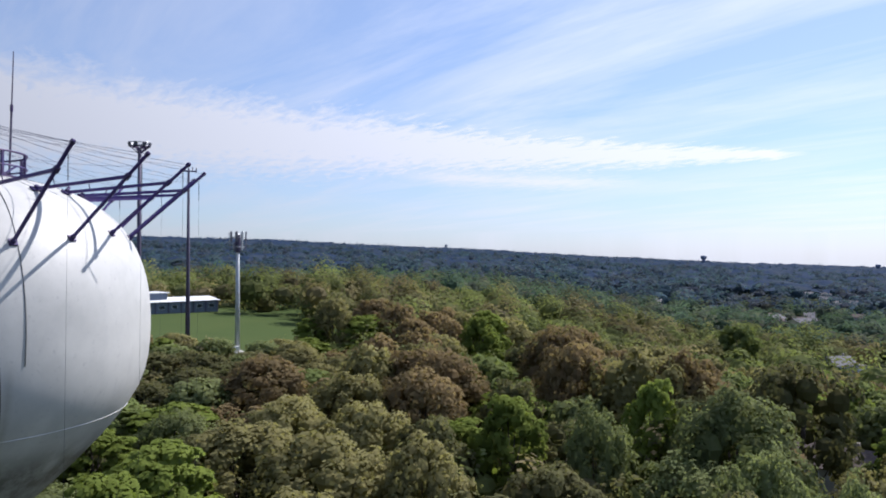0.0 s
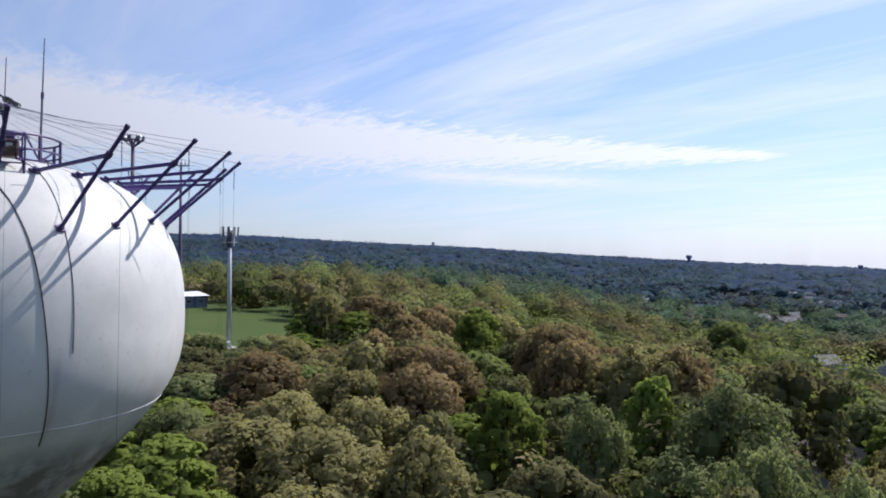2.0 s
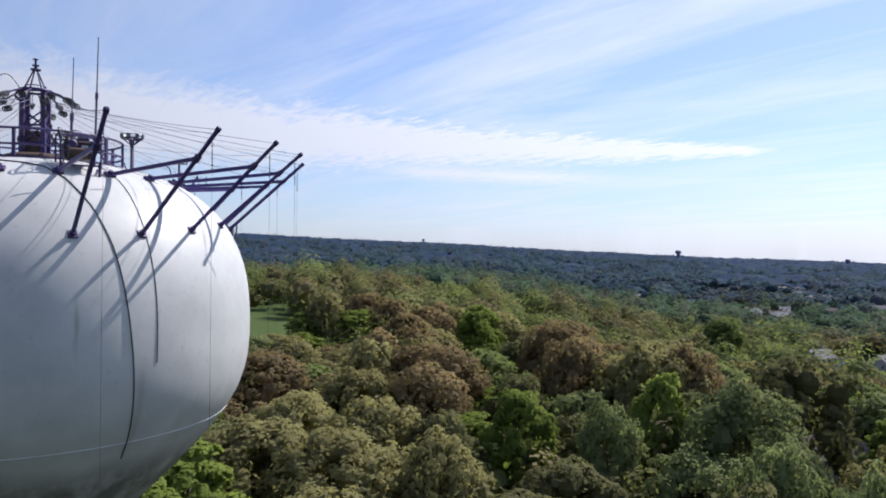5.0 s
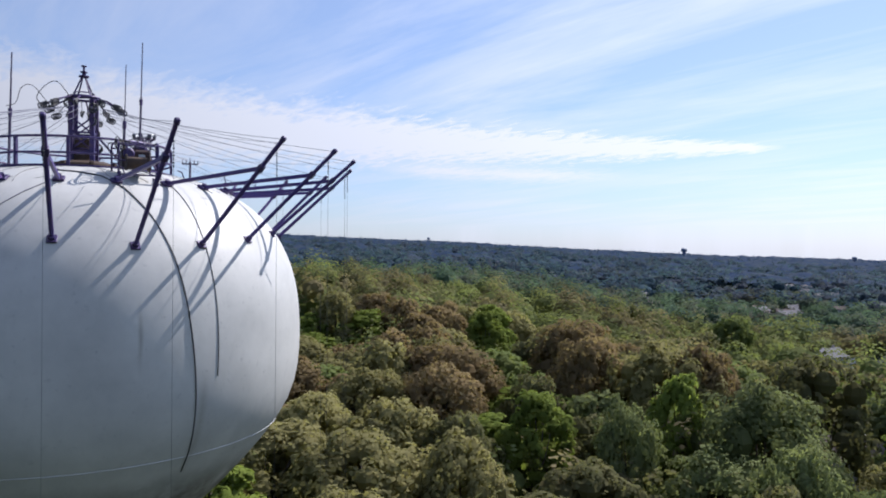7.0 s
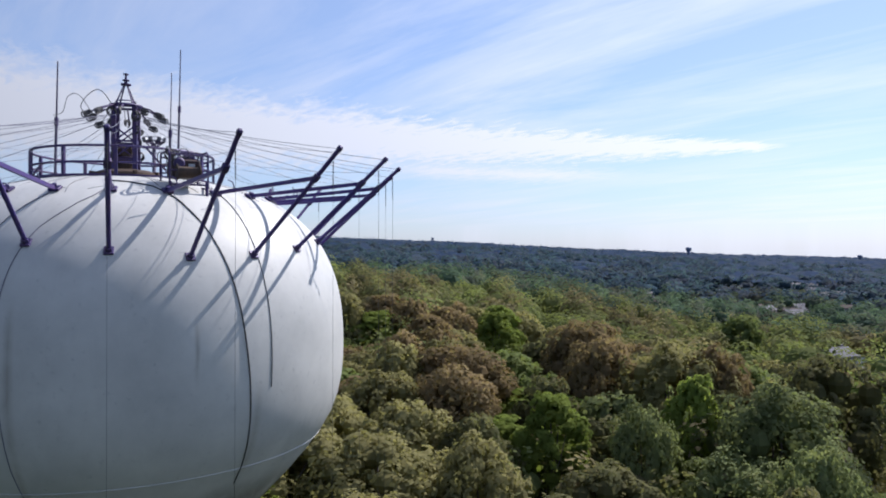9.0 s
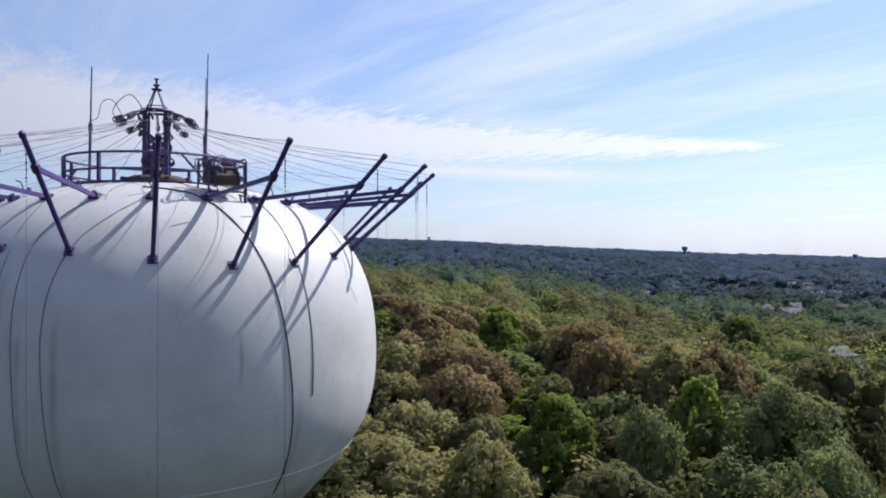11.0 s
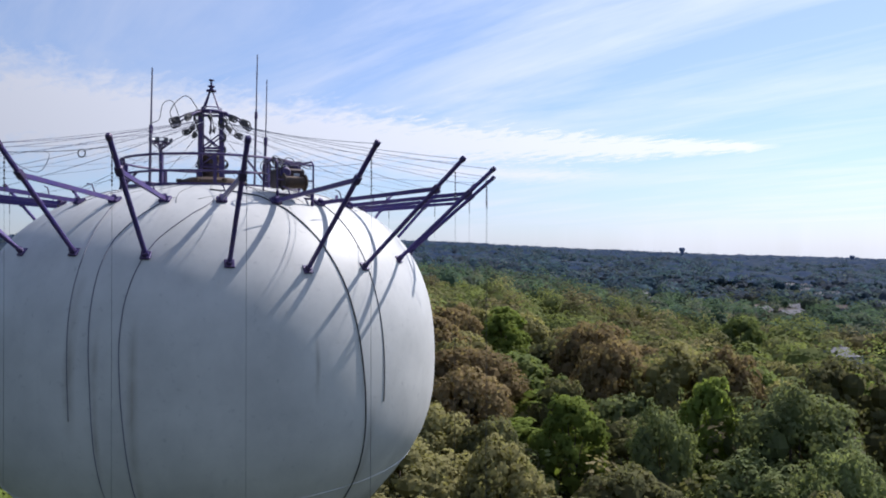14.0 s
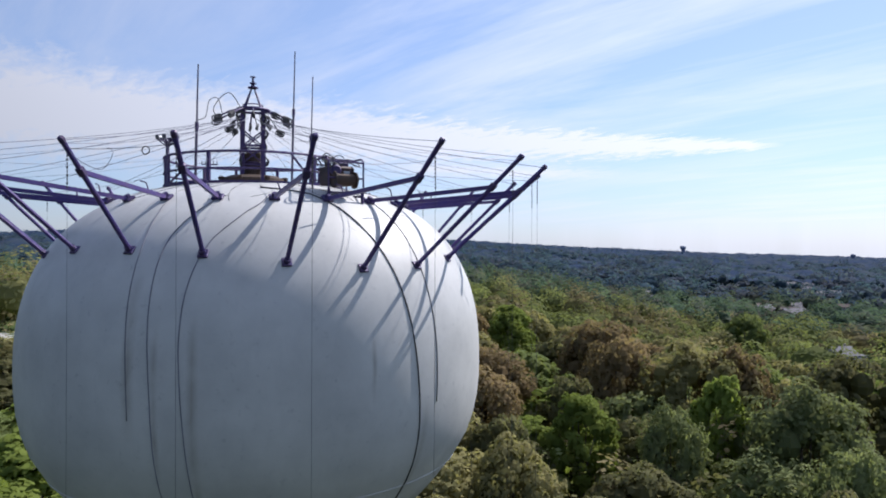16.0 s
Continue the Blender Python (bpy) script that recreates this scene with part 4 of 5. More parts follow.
def build_winch():
    at = on_dome(6, 3.6, -0.14)
    ob = thing("motor_winch", "dark red motor winch in a tubular cage", "winch", at)
    ob.rotation_euler = (0, 0, radians(6 - 10))
    bm = box(bmesh.new(), (0.62, 0.72, 0.48), pose(0, 0, 0.58), 0.05)
    part("body", bm, M["engine"], ob, "dark red engine casing")
    bm = lathe(bmesh.new(), [(0, -0.30), (0.21, -0.30), (0.21, -0.26), (0.15, -0.25), (0.15, 0.25), (0.21, 0.26), (0.21, 0.30), (0, 0.30)], 20)
    bmesh.ops.transform(bm, matrix=pose(0.42, 0, 0.46, 90, 0, 0), verts=bm.verts)
    part("drum", bm, M["rust"], ob)
    bm = lathe(bmesh.new(), [(0, 0), (0.14, 0), (0.14, 0.08), (0.10, 0.12), (0, 0.12)], 16)
    bmesh.ops.transform(bm, matrix=pose(0.30, -0.2, 0.70, 0, 90, 0), verts=bm.verts)
    part("air_filter", bm, M["steel_dark"], ob)
    part("fuel_tank", box(bmesh.new(), (0.42, 0.30, 0.14), pose(-0.05, 0.12, 0.88), 0.04), M["steel_dark"], ob)
    part("exhaust", tube(bmesh.new(), [(-0.1, -0.25, 0.8), (-0.1, -0.25, 1.0), (-0.02, -0.30, 1.06)], 0.04, 8), M["rust"], ob)
    part("label_plate", box(bmesh.new(), (0.012, 0.16, 0.07), pose(0.318, 0.12, 0.66)), M["galv"], ob, "small pale plate")
    for y in (-0.48, 0.48):
        bm = tube(bmesh.new(), [(-0.42, y, 0.18), (-0.42, y, 0.92), (-0.34, y, 1.0), (0.42, y, 1.0), (0.52, y, 0.92), (0.52, y, 0.10), (0.46, y, 0.04), (-0.36, y, 0.14)], 0.026, 6)
        part("cage_hoop", bm, M["steel_dark"], ob)
    for x, z in ((-0.42, 0.9), (0.52, 0.9), (0.52, 0.5), (-0.42, 0.5), (0.05, 1.0), (0.52, 0.14), (-0.4, 0.2)):
        part("cage_bar", tube(bmesh.new(), [(x, -0.48, z), (x, 0.48, z)], 0.022, 6), M["steel_dark"], ob)
    for x in (-0.40, 0.50):
        for y in (-0.46, 0.46):
            part("foot", bar(bmesh.new(), (x, y, 0.22), (x, y, -0.12 - 0.55 * (x + 0.4)), 0.06, 0.06), M["steel_dark"], ob)
    r = random.Random(9)
    for i in range(9):
        bm = bmesh.new()
        coil(bm, Vector((r.uniform(-0.4, 0.5), r.uniform(-0.5, 0.5), r.uniform(0.84, 1.02))), r.uniform(0.12, 0.22), 0.012, pose(0, 0, 0, r.uniform(-60, 60), r.uniform(-60, 60), 0))
        part("hose_loop", bm, M["cable"], ob, "looped black hose")


def build_antenna(x, y, top, split, name_r):
    r = math.hypot(x, y)
    zb = dome_z(r)
    ob = thing("whip_antenna", "slender dark whip antenna on a pipe mount at the guard rail", "antenna", (x, y, zb), group="whip antennas")
    lean = Vector((0.012, 0.02, 1)).normalized()
    L = top - zb
    part("mount_pipe", tube(bmesh.new(), [(0, 0, -0.05), lean * (L * split)], 0.038, 7), M["pole_dark"], ob)
    part("collar", tube(bmesh.new(), [lean * (L * split - 0.10), lean * (L * split + 0.12)], 0.055, 8), M["steel_dark"], ob)
    part("whip", tube(bmesh.new(), [lean * (L * split), lean * L], name_r, 6, name_r * 0.7), M["pole_dark"], ob)


def build_cable(pts, rad, label, mat, name="cable"):
    """A cable that lies on the tank; points are azimuth and height."""
    ob = None
    fine = []
    for (a0, z0), (a1, z1) in zip(pts, pts[1:]):
        fine += [(a0 + (a1 - a0) * i / 5, z0 + (z1 - z0) * i / 5) for i in range(5)]
    fine.append(pts[-1])
    if len(fine) > 8:
        az = np.convolve(np.pad([f[0] for f in fine], 3, mode="edge"), np.ones(7) / 7, "valid")
        zz = [f[1] for f in fine]
        fine = list(zip(az, zz))
    me = bpy.data.meshes.new(name)
    bm = tube(bmesh.new(), [surf(a, z, rad * 0.8) for a, z in fine], rad, 5)
    bm.to_mesh(me)
    bm.free()
    me.materials.append(mat)
    me.shade_smooth()
    return tagged(new(name, me), label, "cable", group="cables on the tank")


build_railing()
build_mast()
build_hatch()
build_winch()
build_antenna(-2.62, 2.22, 46.65, 0.60, 0.026)
build_antenna(0.28, -2.06, 45.0, 0.48, 0.028)
build_antenna(1.82, 0.56, 44.76, 0.42, 0.018)

BLACK = "black cable draped down the white tank"
build_cable([(-26, 41.55), (-14, 41.5), (-4.5, 41.38), (0.8, 41.03), (5.5, 40.36), (8.6, 39.36), (10.5, 38.0), (11.6, 36.7), (13.0, 34.9), (14.0, 33.9)], 0.017, BLACK, M["cable"])
build_cable([(20, 41.7), (18.7, 41.4), (18.1, 40.73), (17.4, 39.74), (17.6, 38.5), (17.7, 37.3), (17.5, 36.4)], 0.010, BLACK, M["cable"])
build_cable([(-54, 41.2), (-52.5, 40.9), (-50.6, 40.1), (-50.2, 39.0), (-49.2, 37.8), (-48.7, 36.5)], 0.009, BLACK, M["rope"])
build_cable([(-36, 41.3), (-41, 40.9), (-45.4, 40.3), (-45.6, 39.3), (-45.0, 38.2), (-44.1, 37.1), (-43.8, 35.6), (-43.6, 34.2)], 0.010, BLACK, M["rope"])
build_cable([(-20, 41.3), (-27, 40.9), (-35, 40.3), (-38.2, 39.4), (-38.8, 38.4), (-38.6, 37.6), (-37.8, 36.4), (-37.0, 35.0), (-36.8, 33.9)], 0.011, BLACK, M["rope"])
_c = random.Random(21)
for _i in range(16):
    _a = -85 + 10.6 * _i + _c.uniform(-3, 3)
    _z = [41.78, 41.66 + _c.uniform(-0.06, 0.06), 41.45, 41.2 + _c.uniform(-0.15, 0.1)]
    build_cable([(_a, _z[0]), (_a + _c.uniform(-6, 8), _z[1]), (_a + _c.uniform(-10, 14), _z[2]), (_a + _c.uniform(-12, 16), _z[3])], 0.0055, "thin loose line lying on the tank's crown", M["cable"] if _i % 3 else M["pale_rope"], "loose_line")


def stray_hose():
    """The looped hose that stands up from the pulleys to the near whip antenna."""
    o = MAST
    pts = [o + Vector((0.1, -0.3, 44.0)), o + Vector((0.2, -0.75, 44.55)), o + Vector((0.3, -1.1, 44.4)), o + Vector((0.36, -1.35, 44.0)), o + Vector((0.4, -1.2, 43.75))]
    bm = tube(bmesh.new(), spline(pts), 0.013, 5)
    me = bpy.data.meshes.new("hose")
    bm.to_mesh(me)
    bm.free()
    me.materials.append(M["cable"])
    tagged(new("hose", me), "thin black hose looping up beside the mast", "hose", group="hoses on the mast")
    pts = [Vector((0.86, -2.2, 43.4)), Vector((0.75, -1.95, 43.55)), Vector((0.6, -1.8, 44.0)), Vector((0.45, -1.5, 44.12)), o + Vector((0.4, -1.1, 43.9))]
    bm = tube(bmesh.new(), spline(pts), 0.011, 5)
    me = bpy.data.meshes.new("hose")
    bm.to_mesh(me)
    bm.free()
    me.materials.append(M["cable"])
    tagged(new("hose", me), "thin black hose looping from the whip antenna to the mast", "hose", group="hoses on the mast")


stray_hose()


def tag_line(az0, az1):
    """The slack line with an iron ring between two outriggers."""
    a, b = ARMS[az0][0].lerp(ARMS[az0][1], 0.93), ARMS[az1][0].lerp(ARMS[az1][1], 0.93)
    ob = thing("tag_line", "thin black line with an iron ring tied between two outriggers", "rope", a)
    part("line", tube(bmesh.new(), [p - a for p in sag(a, b, 0.04, 8)], 0.008, 4), M["cable"], ob)
    bm = bmesh.new()
    coil(bm, a.lerp(b, 0.72) - a - Vector((0, 0, 0.10)), 0.075, 0.012, pose(0, 0, 0, 90, 0, az0 + 100))
    part("iron_ring", bm, M["cable"], ob)
    bm = tube(bmesh.new(), spline([(0, 0, 0), (b - a) * 0.12 + Vector((0, 0, -0.25)), (b - a) * 0.32 + Vector((0, 0, -0.42)), (b - a) * 0.42 + Vector((0, 0, -0.12)), (b - a) * 0.36]), 0.006, 4)
    part("loose_end", bm, M["rope"], ob)


tag_line(-54, -36)


# ---- towers in the field ----
def build_antenna_pole(x, y, top):
    g = land_at(x, y)
    L = top - g
    ob = thing("antenna_pole", "tall dark steel pole with a ring of floodlights and panels", "pole", (x, y, g))
    part("shaft", tube(bmesh.new(), [(0, 0, -0.3), (0, 0, L * 0.5), (0, 0, L - 1.2)], 0.55, 12, 0.36), M["pole_dark"], ob, smooth=True)
    part("platform", ring(bmesh.new(), 1.9, L - 0.9, 0.13, 20, 6), M["steel_dark"], ob)
    part("top_ring", ring(bmesh.new(), 2.05, L - 0.1, 0.10, 20, 6), M["galv"], ob)
    for i in range(8):
        a = 45 * i
        part("bracket", bar(bmesh.new(), polar(0.3, a, L - 2.2), polar(1.9, a, L - 0.9), 0.16, 0.16), M["steel_dark"], ob)
        part("panel", box(bmesh.new(), (0.35, 0.75, 0.85), Matrix.Translation(polar(2.1, a + 10, L - 0.45)) @ pose(0, 0, 0, 0, 12, a + 10), 0.06), M["antenna"], ob)
        part("strut", bar(bmesh.new(), polar(0.35, a, L - 0.9), polar(1.9, a, L - 0.9), 0.1, 0.1), M["steel_dark"], ob)


def build_power_pole(x, y, top):
    g = land_at(x, y)
    L = top - g
    ob = thing("power_pole", "tall slim grey pole with a cross arm and insulators", "pole", (x, y, g))
    part("shaft", tube(bmesh.new(), [(0, 0, -0.3), (0, 0, L * 0.5), (0, 0, L)], 0.60, 12, 0.26), M["pole_dark"], ob, smooth=True)
    s = Vector((0.39, 0.92, 0))
    part("cross_arm", bar(bmesh.new(), Vector((0, 0, L - 0.6)) - s * 1.9, Vector((0, 0, L - 0.6)) + s * 1.9, 0.24, 0.28), M["steel_dark"], ob)
    for k in (-1.75, -0.9, 0.9, 1.75):
        bm = lathe(bmesh.new(), [(0, 0), (0.10, 0), (0.18, 0.12), (0.08, 0.2), (0.18, 0.36), (0.08, 0.44), (0.14, 0.66), (0, 1.0 if abs(k) < 1 else 0.8)], 8)
        bmesh.ops.translate(bm, vec=Vector((0, 0, L - 0.46)) + s * k, verts=bm.verts)
        part("insulator", bm, M["antenna"], ob)
    part("peak", tube(bmesh.new(), [(0, 0, L - 0.1), (0, 0, L + 0.9)], 0.08, 6), M["steel_dark"], ob)


def build_monopole(x, y, top):
    g = land_at(x, y)
    L = top - g
    ob = thing("cell_tower", "pale galvanised monopole with clustered antenna panels", "cell tower", (x, y, g))
    part("shaft", tube(bmesh.new(), [(0, 0, -0.3), (0, 0, L * 0.5), (0, 0, L - 0.5)], 0.68, 16, 0.40), M["galv"], ob, "pale galvanised shaft", smooth=True)
    for z, rr in ((L - 1.4, 1.95), (L - 4.0, 1.7)):
        part("platform", ring(bmesh.new(), rr, z, 0.10, 18, 6), M["galv"], ob)
        for i in range(9 if rr > 1.8 else 6):
            a = (40 if rr > 1.8 else 60) * i + 12
            part("strut", bar(bmesh.new(), polar(0.35, a, z), polar(rr, a, z), 0.10, 0.10), M["pole_dark"], ob)
            h = 2.7 if rr > 1.8 else 2.1
            part("antenna_panel", box(bmesh.new(), (0.22, 0.42, h), Matrix.Translation(polar(rr + 0.22, a, z + 0.15)) @ pose(0, 0, 0, 0, 3, a), 0.05), M["antenna"] if i % 3 else M["galv"], ob)
    part("collar", tube(bmesh.new(), [(0, 0, L - 5.4), (0, 0, L - 0.8)], 0.7, 12), M["pole_dark"], ob)
    part("base_slab", box(bmesh.new(), (5.2, 3.4, 0.35), pose(0.4, 0, 0.0), 0.04), M["concrete"], ob)
    for dx in (-1.6, 1.7):
        part("cabinet", box(bmesh.new(), (1.3, 1.0, 1.6), pose(dx, -0.9, 0.96), 0.04), M["white_roof"], ob)


build_antenna_pole(-130.3, 39.0, 62.4)
build_power_pole(-153.4, 56.3, 60.4)
build_monopole(-159, 71, 45.4)


# ---- buildings ----
def window(parent, w, h, m):
    f = part("window", box(bmesh.new(), (w + 0.16, 0.10, h + 0.16), m, 0.0), M["white_roof"], parent)
    part("pane", box(bmesh.new(), (w, 0.04, h), m @ pose(0, -0.05, 0), 0.0), M["glass"], f)


def build_hall(x, y, turn, length, depth, height, label, loft=True):
    ob = thing("hall", label, "building", (x, y, land_at(x, y) - 0.2))
    ob.rotation_euler = (0, 0, radians(turn))
    part("wall", box(bmesh.new(), (length, depth, height), pose(0, 0, height / 2)), M["blue_wall"], ob)
    bm = bmesh.new()
    vs = [bm.verts.new(v) for v in ((-length / 2 - 0.8, -depth / 2 - 1, height + 0.02), (length / 2 + 0.8, -depth / 2 - 1, height + 0.02), (length / 2 + 0.8, 0, height + 1.3), (-length / 2 - 0.8, 0, height + 1.3), (-length / 2 - 0.8, depth / 2 + 1, height + 0.02), (length / 2 + 0.8, depth / 2 + 1, height + 0.02))]
    bm.faces.new((vs[0], vs[1], vs[2], vs[3]))
    bm.faces.new((vs[3], vs[2], vs[5], vs[4]))
    bm.faces.new((vs[0], vs[3], vs[4]))
    bm.faces.new((vs[1], vs[5], vs[2]))
    bm.faces.new((vs[0], vs[4], vs[5], vs[1]))
    part("roof", bm, M["white_roof"], ob, "low white metal roof")
    if loft:
        part("upper_storey", box(bmesh.new(), (length * 0.45, depth * 0.6, 3.0), pose(-length * 0.2, 0, height + 1.6)), M["blue_wall"], ob)
        part("upper_roof", box(bmesh.new(), (length * 0.45 + 1.4, depth * 0.6 + 1.4, 0.3), pose(-length * 0.2, 0, height + 3.25), 0.05), M["white_roof"], ob)
    k = int(length / 5)
    for i in range(k):
        window(ob, 2.0, 1.3, pose(-length / 2 + (i + 0.5) * length / k, -depth / 2 - 0.03, height * 0.55))
    for i in range(k + 1):
        part("pilaster", box(bmesh.new(), (0.4, 0.3, height), pose(-length / 2 + i * length / k, -depth / 2 - 0.1, height / 2)), M["pole_dark"], ob)


build_hall(-263, 80, 99, 40, 16, 4.6, "long low blue-grey hall with a white metal roof beside the field")
build_hall(-374, 48, 88, 16, 12, 6.0, "dark blue-grey building with a bright white roof among trees", loft=False)


def build_house(x, y, turn, seed, far=False):
    r = random.Random(seed)
    w, d, h = r.uniform(10, 15), r.uniform(8, 10), r.uniform(4.8, 6.2)
    if seed == 0:
        h = 6.4
    if seed in (1, 2):
        h = 3.4
    if seed in (3, 5, 7):
        w, d, h = w * 1.4, d * 1.2, 6.5
    pale = r.random() < 0.6
    ob = thing("house", ("pale" if pale else "tan") + " sided suburban house with a " + ("grey" if seed % 3 else "brown") + " shingled gable roof", "house", (x, y, land_at(x, y) - 0.3), group="suburban houses")
    ob.rotation_euler = (0, 0, radians(turn))
    wall = M["siding"] if pale else M["siding_tan"]
    bm = bmesh.new()
    box(bm, (w, d, h), pose(0, 0, h / 2))
    rise = d * 0.34
    for sx in (-1, 1):
        vs = [bm.verts.new((sx * w / 2, -d / 2, h)), bm.verts.new((sx * w / 2, d / 2, h)), bm.verts.new((sx * w / 2, 0, h + rise))]
        bm.faces.new(vs if sx > 0 else vs[::-1])
    part("wall", bm, wall, ob)
    sh = M["shingle"] if seed % 3 else M["shingle_brown"]
    for sy in (-1, 1):
        bm = bmesh.new()
        a, b, t = Vector((0, sy * (d / 2 + 0.5), h - 0.34 * 0.5)), Vector((0, 0, h + rise + 0.02)), 0.18
        bar_v = [bm.verts.new(p + Vector((sx * (w / 2 + 0.4), 0, k))) for k in (0, t) for sx in (-1, 1) for p in (a, b)]
        for f in ((0, 1, 3, 2), (4, 6, 7, 5), (0, 4, 5, 1), (2, 3, 7, 6), (0, 2, 6, 4), (1, 5, 7, 3)):
            bm.faces.new([bar_v[i] for i in f])
        bmesh.ops.recalc_face_normals(bm, faces=bm.faces)
        part("roof_slope", bm, sh, ob)
    part("chimney", box(bmesh.new(), (0.9, 0.7, 2.2), pose(w * 0.28, 0.8, h + rise), 0.03), M["siding_tan"], ob)
    for sy in (-1, 1):
        for i in range(4):
            for z in (1.4, h - 1.3):
                window(ob, 1.0, 1.3, pose(-w / 2 + (i + 0.5) * w / 4, sy * (d / 2 + 0.03), z, 0, 0, 0 if sy < 0 else 180))
    if not far:
        for sx in (-1, 1):
            for y0 in (-d * 0.22, d * 0.22):
                window(ob, 1.0, 1.3, pose(sx * (w / 2 + 0.03), y0, h - 1.3, 0, 0, 90 * sx))
        part("garage", box(bmesh.new(), (5.5, 5.5, 2.8), pose(w / 2 + 2.7, -0.6, 1.4)), wall, ob)
        part("garage_roof", box(bmesh.new(), (6.1, 6.1, 0.25), pose(w / 2 + 2.75, -0.6, 2.93), 0.03), sh, ob)
        part("garage_door", box(bmesh.new(), (4.4, 0.08, 2.2), pose(w / 2 + 2.7, -3.38, 1.1)), M["white_roof"], ob)


for _i, (_x, _y, _t) in enumerate(HOUSES):
    build_house(_x, _y, _t, _i)
for _i, (_x, _y, _t) in enumerate(FAR_HOUSES):
    build_house(_x, _y, _t, 50 + _i, True)


# ---- paving and cars ----
def pave(name, x, y, turn, w, h, mat, label, category):
    c, s = math.cos(radians(turn)), math.sin(radians(turn))
    nx, ny = max(2, int(w / 4)), max(2, int(h / 4))
    vs, fs = [], []
    for k in (0.10, -0.4):
        for i in range(nx + 1):
            for j in range(ny + 1):
                u, v = (i / nx - 0.5) * w, (j / ny - 0.5) * h
                px, py = x + u * c - v * s, y + u * s + v * c
                vs.append((px, py, land_at(px, py) + k))
    for i in range(nx):
        for j in range(ny):
            a = i * (ny + 1) + j
            fs.append((a, a + ny + 1, a + ny + 2, a + 1))
    tagged(new(name, raw_mesh(name, vs[:(nx + 1) * (ny + 1)], fs, mat)), label, category, kind="structure")


pave("field", -205, 74, 0, 160, 128, M["lawn"], "mown green sports field", "field")
pave("car_park", -183, 19, 8, 44, 20, M["concrete"], "pale grey paved lot among the trees", "car park")
pave("road", -104, 318, 75, 60, 9, M["asphalt"], "grey asphalt street between the houses", "road")
pave("driveway", -27, 140, 60, 18, 6, M["asphalt"], "grey asphalt drive beside the house", "driveway")


def build_car(x, y, turn, paint, label):
    ob = thing("car", label, "car", (x, y, land_at(x, y) + 0.1), group="parked cars")
    ob.rotation_euler = (0, 0, radians(turn))
    body = box(bmesh.new(), (4.5, 1.8, 0.62), pose(0, 0, 0.66), 0.14)
    part("body", body, paint, ob)
    bm = bmesh.new()
    lo = [bm.verts.new(v) for v in ((-1.6, -0.8, 0.97), (1.1, -0.8, 0.97), (1.1, 0.8, 0.97), (-1.6, 0.8, 0.97))]
    hi = [bm.verts.new(v) for v in ((-1.1, -0.66, 1.46), (0.5, -0.66, 1.46), (0.5, 0.66, 1.46), (-1.1, 0.66, 1.46))]
    bm.faces.new(hi)
    for i in range(4):
        bm.faces.new((lo[i], lo[(i + 1) % 4], hi[(i + 1) % 4], hi[i]))
    part("cabin", bm, M["glass"], ob)
    part("car_roof", box(bmesh.new(), (1.55, 1.3, 0.06), pose(-0.3, 0, 1.48), 0.02), paint, ob)
    for wx in (-1.4, 1.4):
        for wy in (-0.82, 0.82):
            bm = lathe(bmesh.new(), [(0, -0.1), (0.28, -0.11), (0.33, -0.07), (0.33, 0.07), (0.28, 0.11), (0, 0.1)], 14)
            bmesh.ops.transform(bm, matrix=pose(wx, wy, 0.33, 90, 0, 0), verts=bm.verts)
            part("wheel", bm, M["tyre"], ob)


build_car(-101, 312, 75, M["car_white"], "white car parked on the street")
build_car(-104, 321, 72, M["car_white"], "white car parked further up the street")
build_car(-99, 303, 70, M["car_blue"], "dark blue car parked on the street")


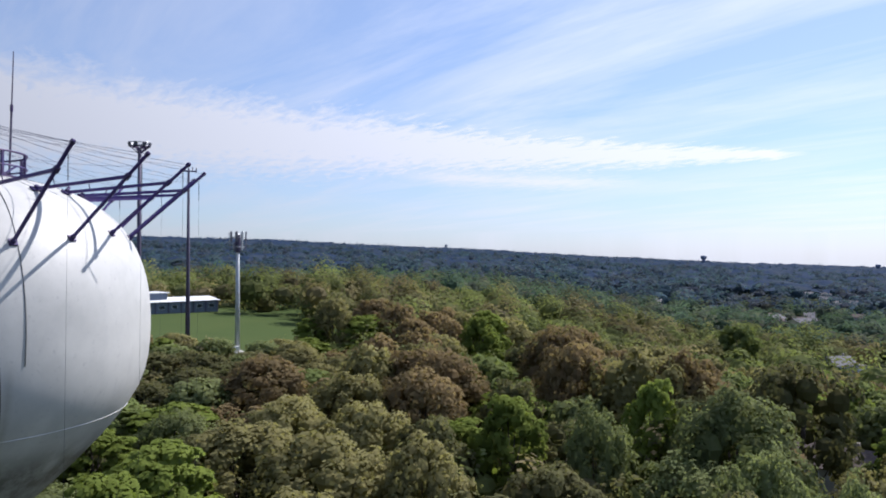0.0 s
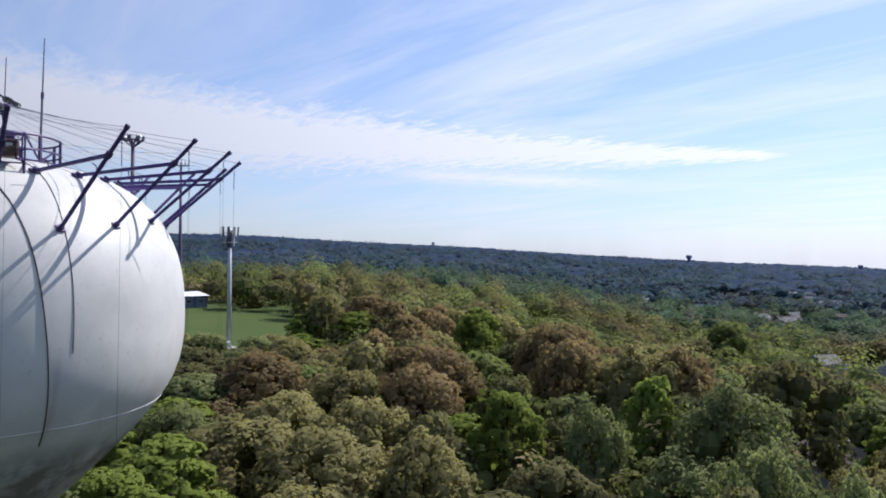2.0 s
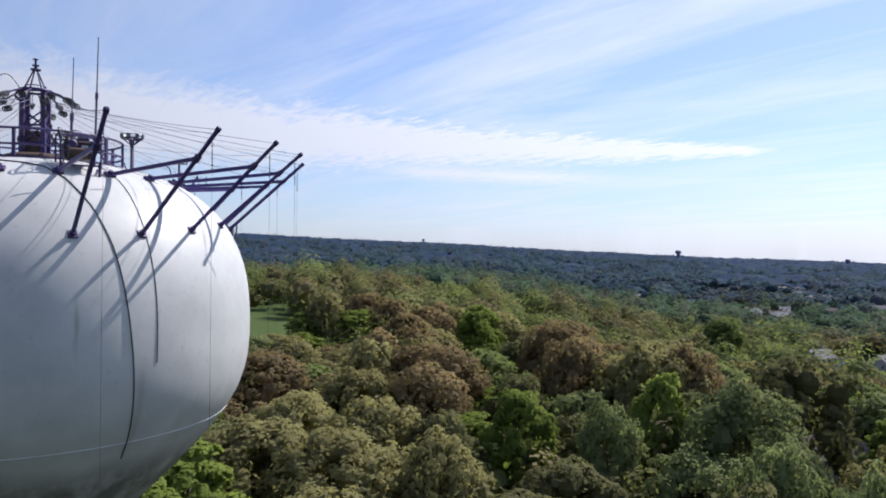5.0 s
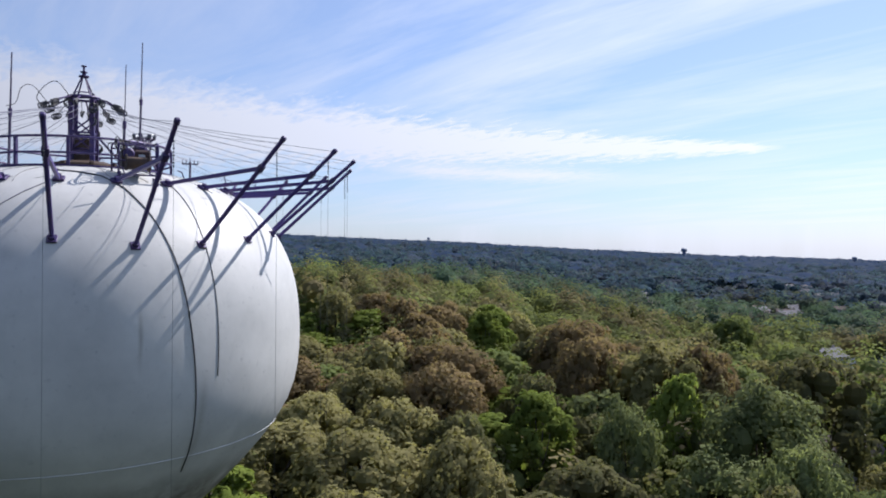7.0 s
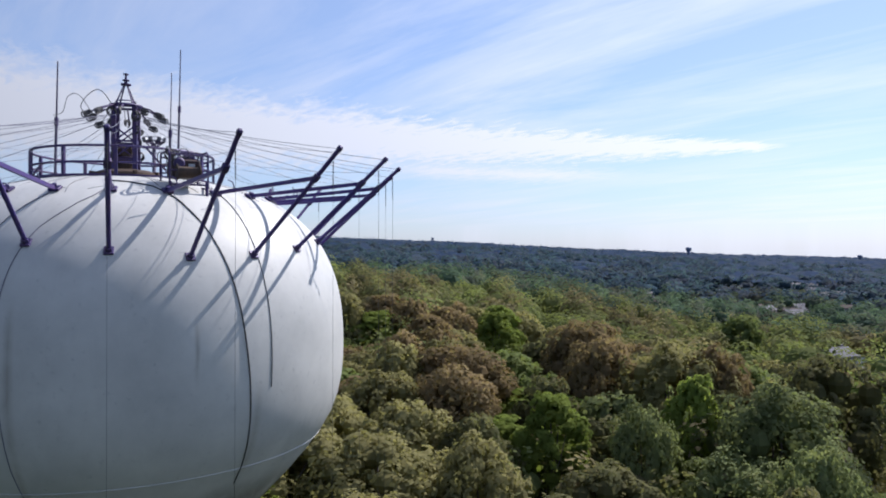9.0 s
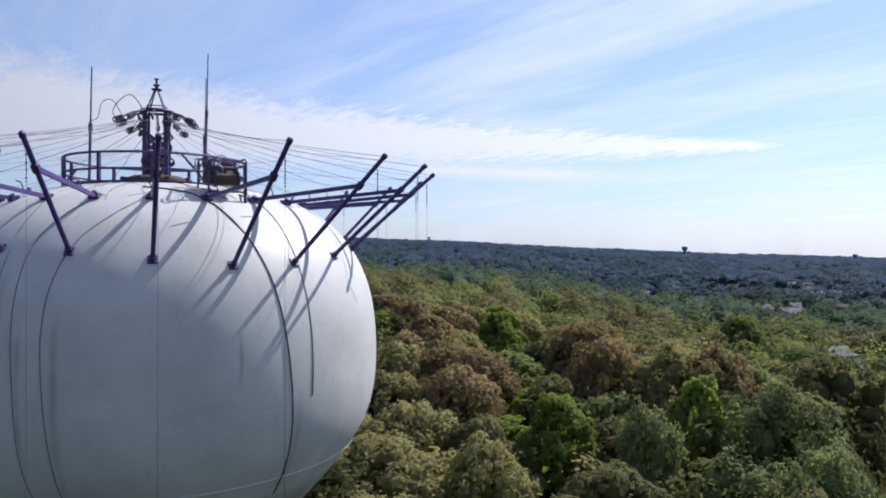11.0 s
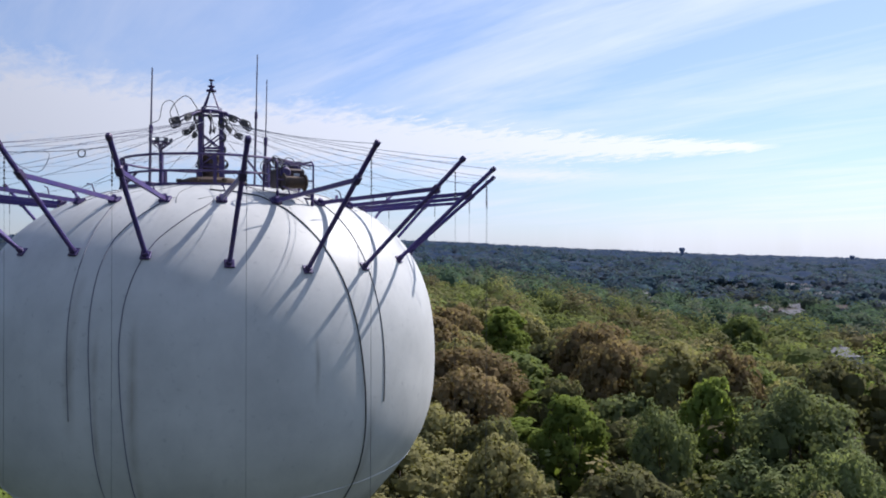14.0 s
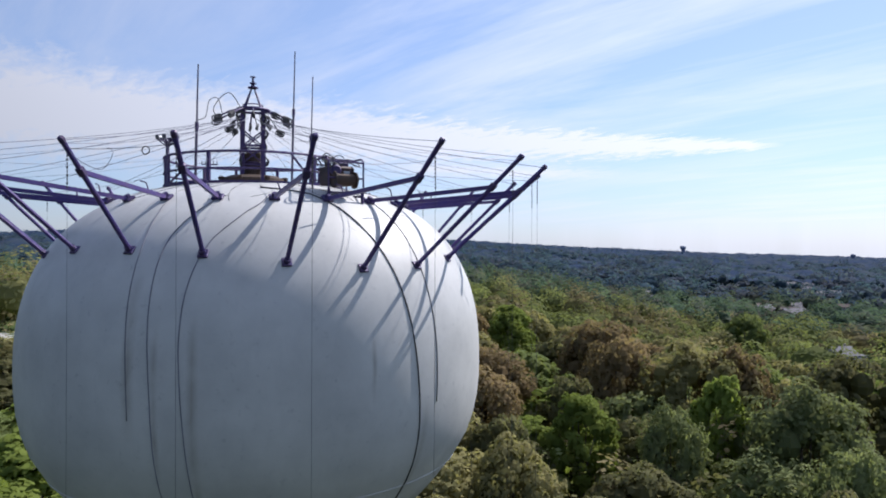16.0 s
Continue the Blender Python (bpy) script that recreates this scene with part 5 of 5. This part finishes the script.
# ---- on the skyline ----
def build_far_tower(az, dist, top, width, legs, label):
    x, y = 24 + dist * math.cos(radians(az)), -5 + dist * math.sin(radians(az))
    g = land_at(x, y)
    L = top - g
    ob = thing("far_water_tower", label, "water tower", (x, y, g))
    R = width / 2
    h = min(R * 1.3, L * 0.6)
    bm = lathe(bmesh.new(), [(0, L), (R * 0.7, L - h * 0.05), (R * 0.96, L - h * 0.18), (R, L - h * 0.5), (R * 0.96, L - h * 0.8), (R * 0.7, L - h), (R * 0.6, L - h * 1.05)], 20)
    part("tank", bm, M["far_paint"], ob, smooth=True)
    part("stem", lathe(bmesh.new(), [(R * 0.6, L - h), (R * 0.58, 3), (R * 0.66, -1)], 14), M["far_paint"], ob, smooth=True)


build_far_tower(123.7, 3600, 44.8, 27, 1, "distant dark water tower standing over the wooded skyline")
build_far_tower(143.0, 3900, 99, 16, 1, "small distant water tower on the wooded ridge")
build_far_tower(112.6, 3800, 8, 22, 1, "distant squat water tower breaking the skyline")


def canopy_sheet():
    """The closed top of the far woods, too distant to show single trees."""
    az = np.radians(np.arange(97, 190, 0.3))
    ds = np.geomspace(1180, 4650, 64)
    vs, fs = [], []
    for d in ds:
        x, y = EYE[0] + d * np.cos(az), EYE[1] + d * np.sin(az)
        lump = np.array([noise.noise(Vector((p * 0.013, q * 0.013, 2.0))) + 0.6 * noise.noise(Vector((p * 0.04, q * 0.04, 7.0))) for p, q in zip(x, y)])
        vs += list(zip(x, y, land(x, y) + 10.0 + 12.0 * lump))
    k = len(az)
    fs = [(i * k + j, i * k + j + 1, (i + 1) * k + j + 1, (i + 1) * k + j) for i in range(len(ds) - 1) for j in range(k - 1)]
    # the sheet takes the leaf colour with blue haze mixed in
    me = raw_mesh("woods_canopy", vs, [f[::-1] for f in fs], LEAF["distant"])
    me.shade_smooth()
    tagged(new("woods_canopy", me), "unbroken blue-green woodland canopy below the skyline, haze painted into its colour", "woods", kind="stuff")


canopy_sheet()


def extra_trees():
    """Single trees that stand in and beside the field, and between the houses."""
    for x, y, sort, rad, h in ((-143, 84, "lime", 5.0, 11.5), (-150, 92, "green", 4.0, 9.0), (-136, 90, "olive", 4.5, 10.0), (-125, 249, "green", 8.5, 21.0), (-29, 132, "green", 3.6, 10.0), (-24, 124, "green", 3.2, 9.0)):
        plant(x, y, sort, rad, h, False)


extra_trees()
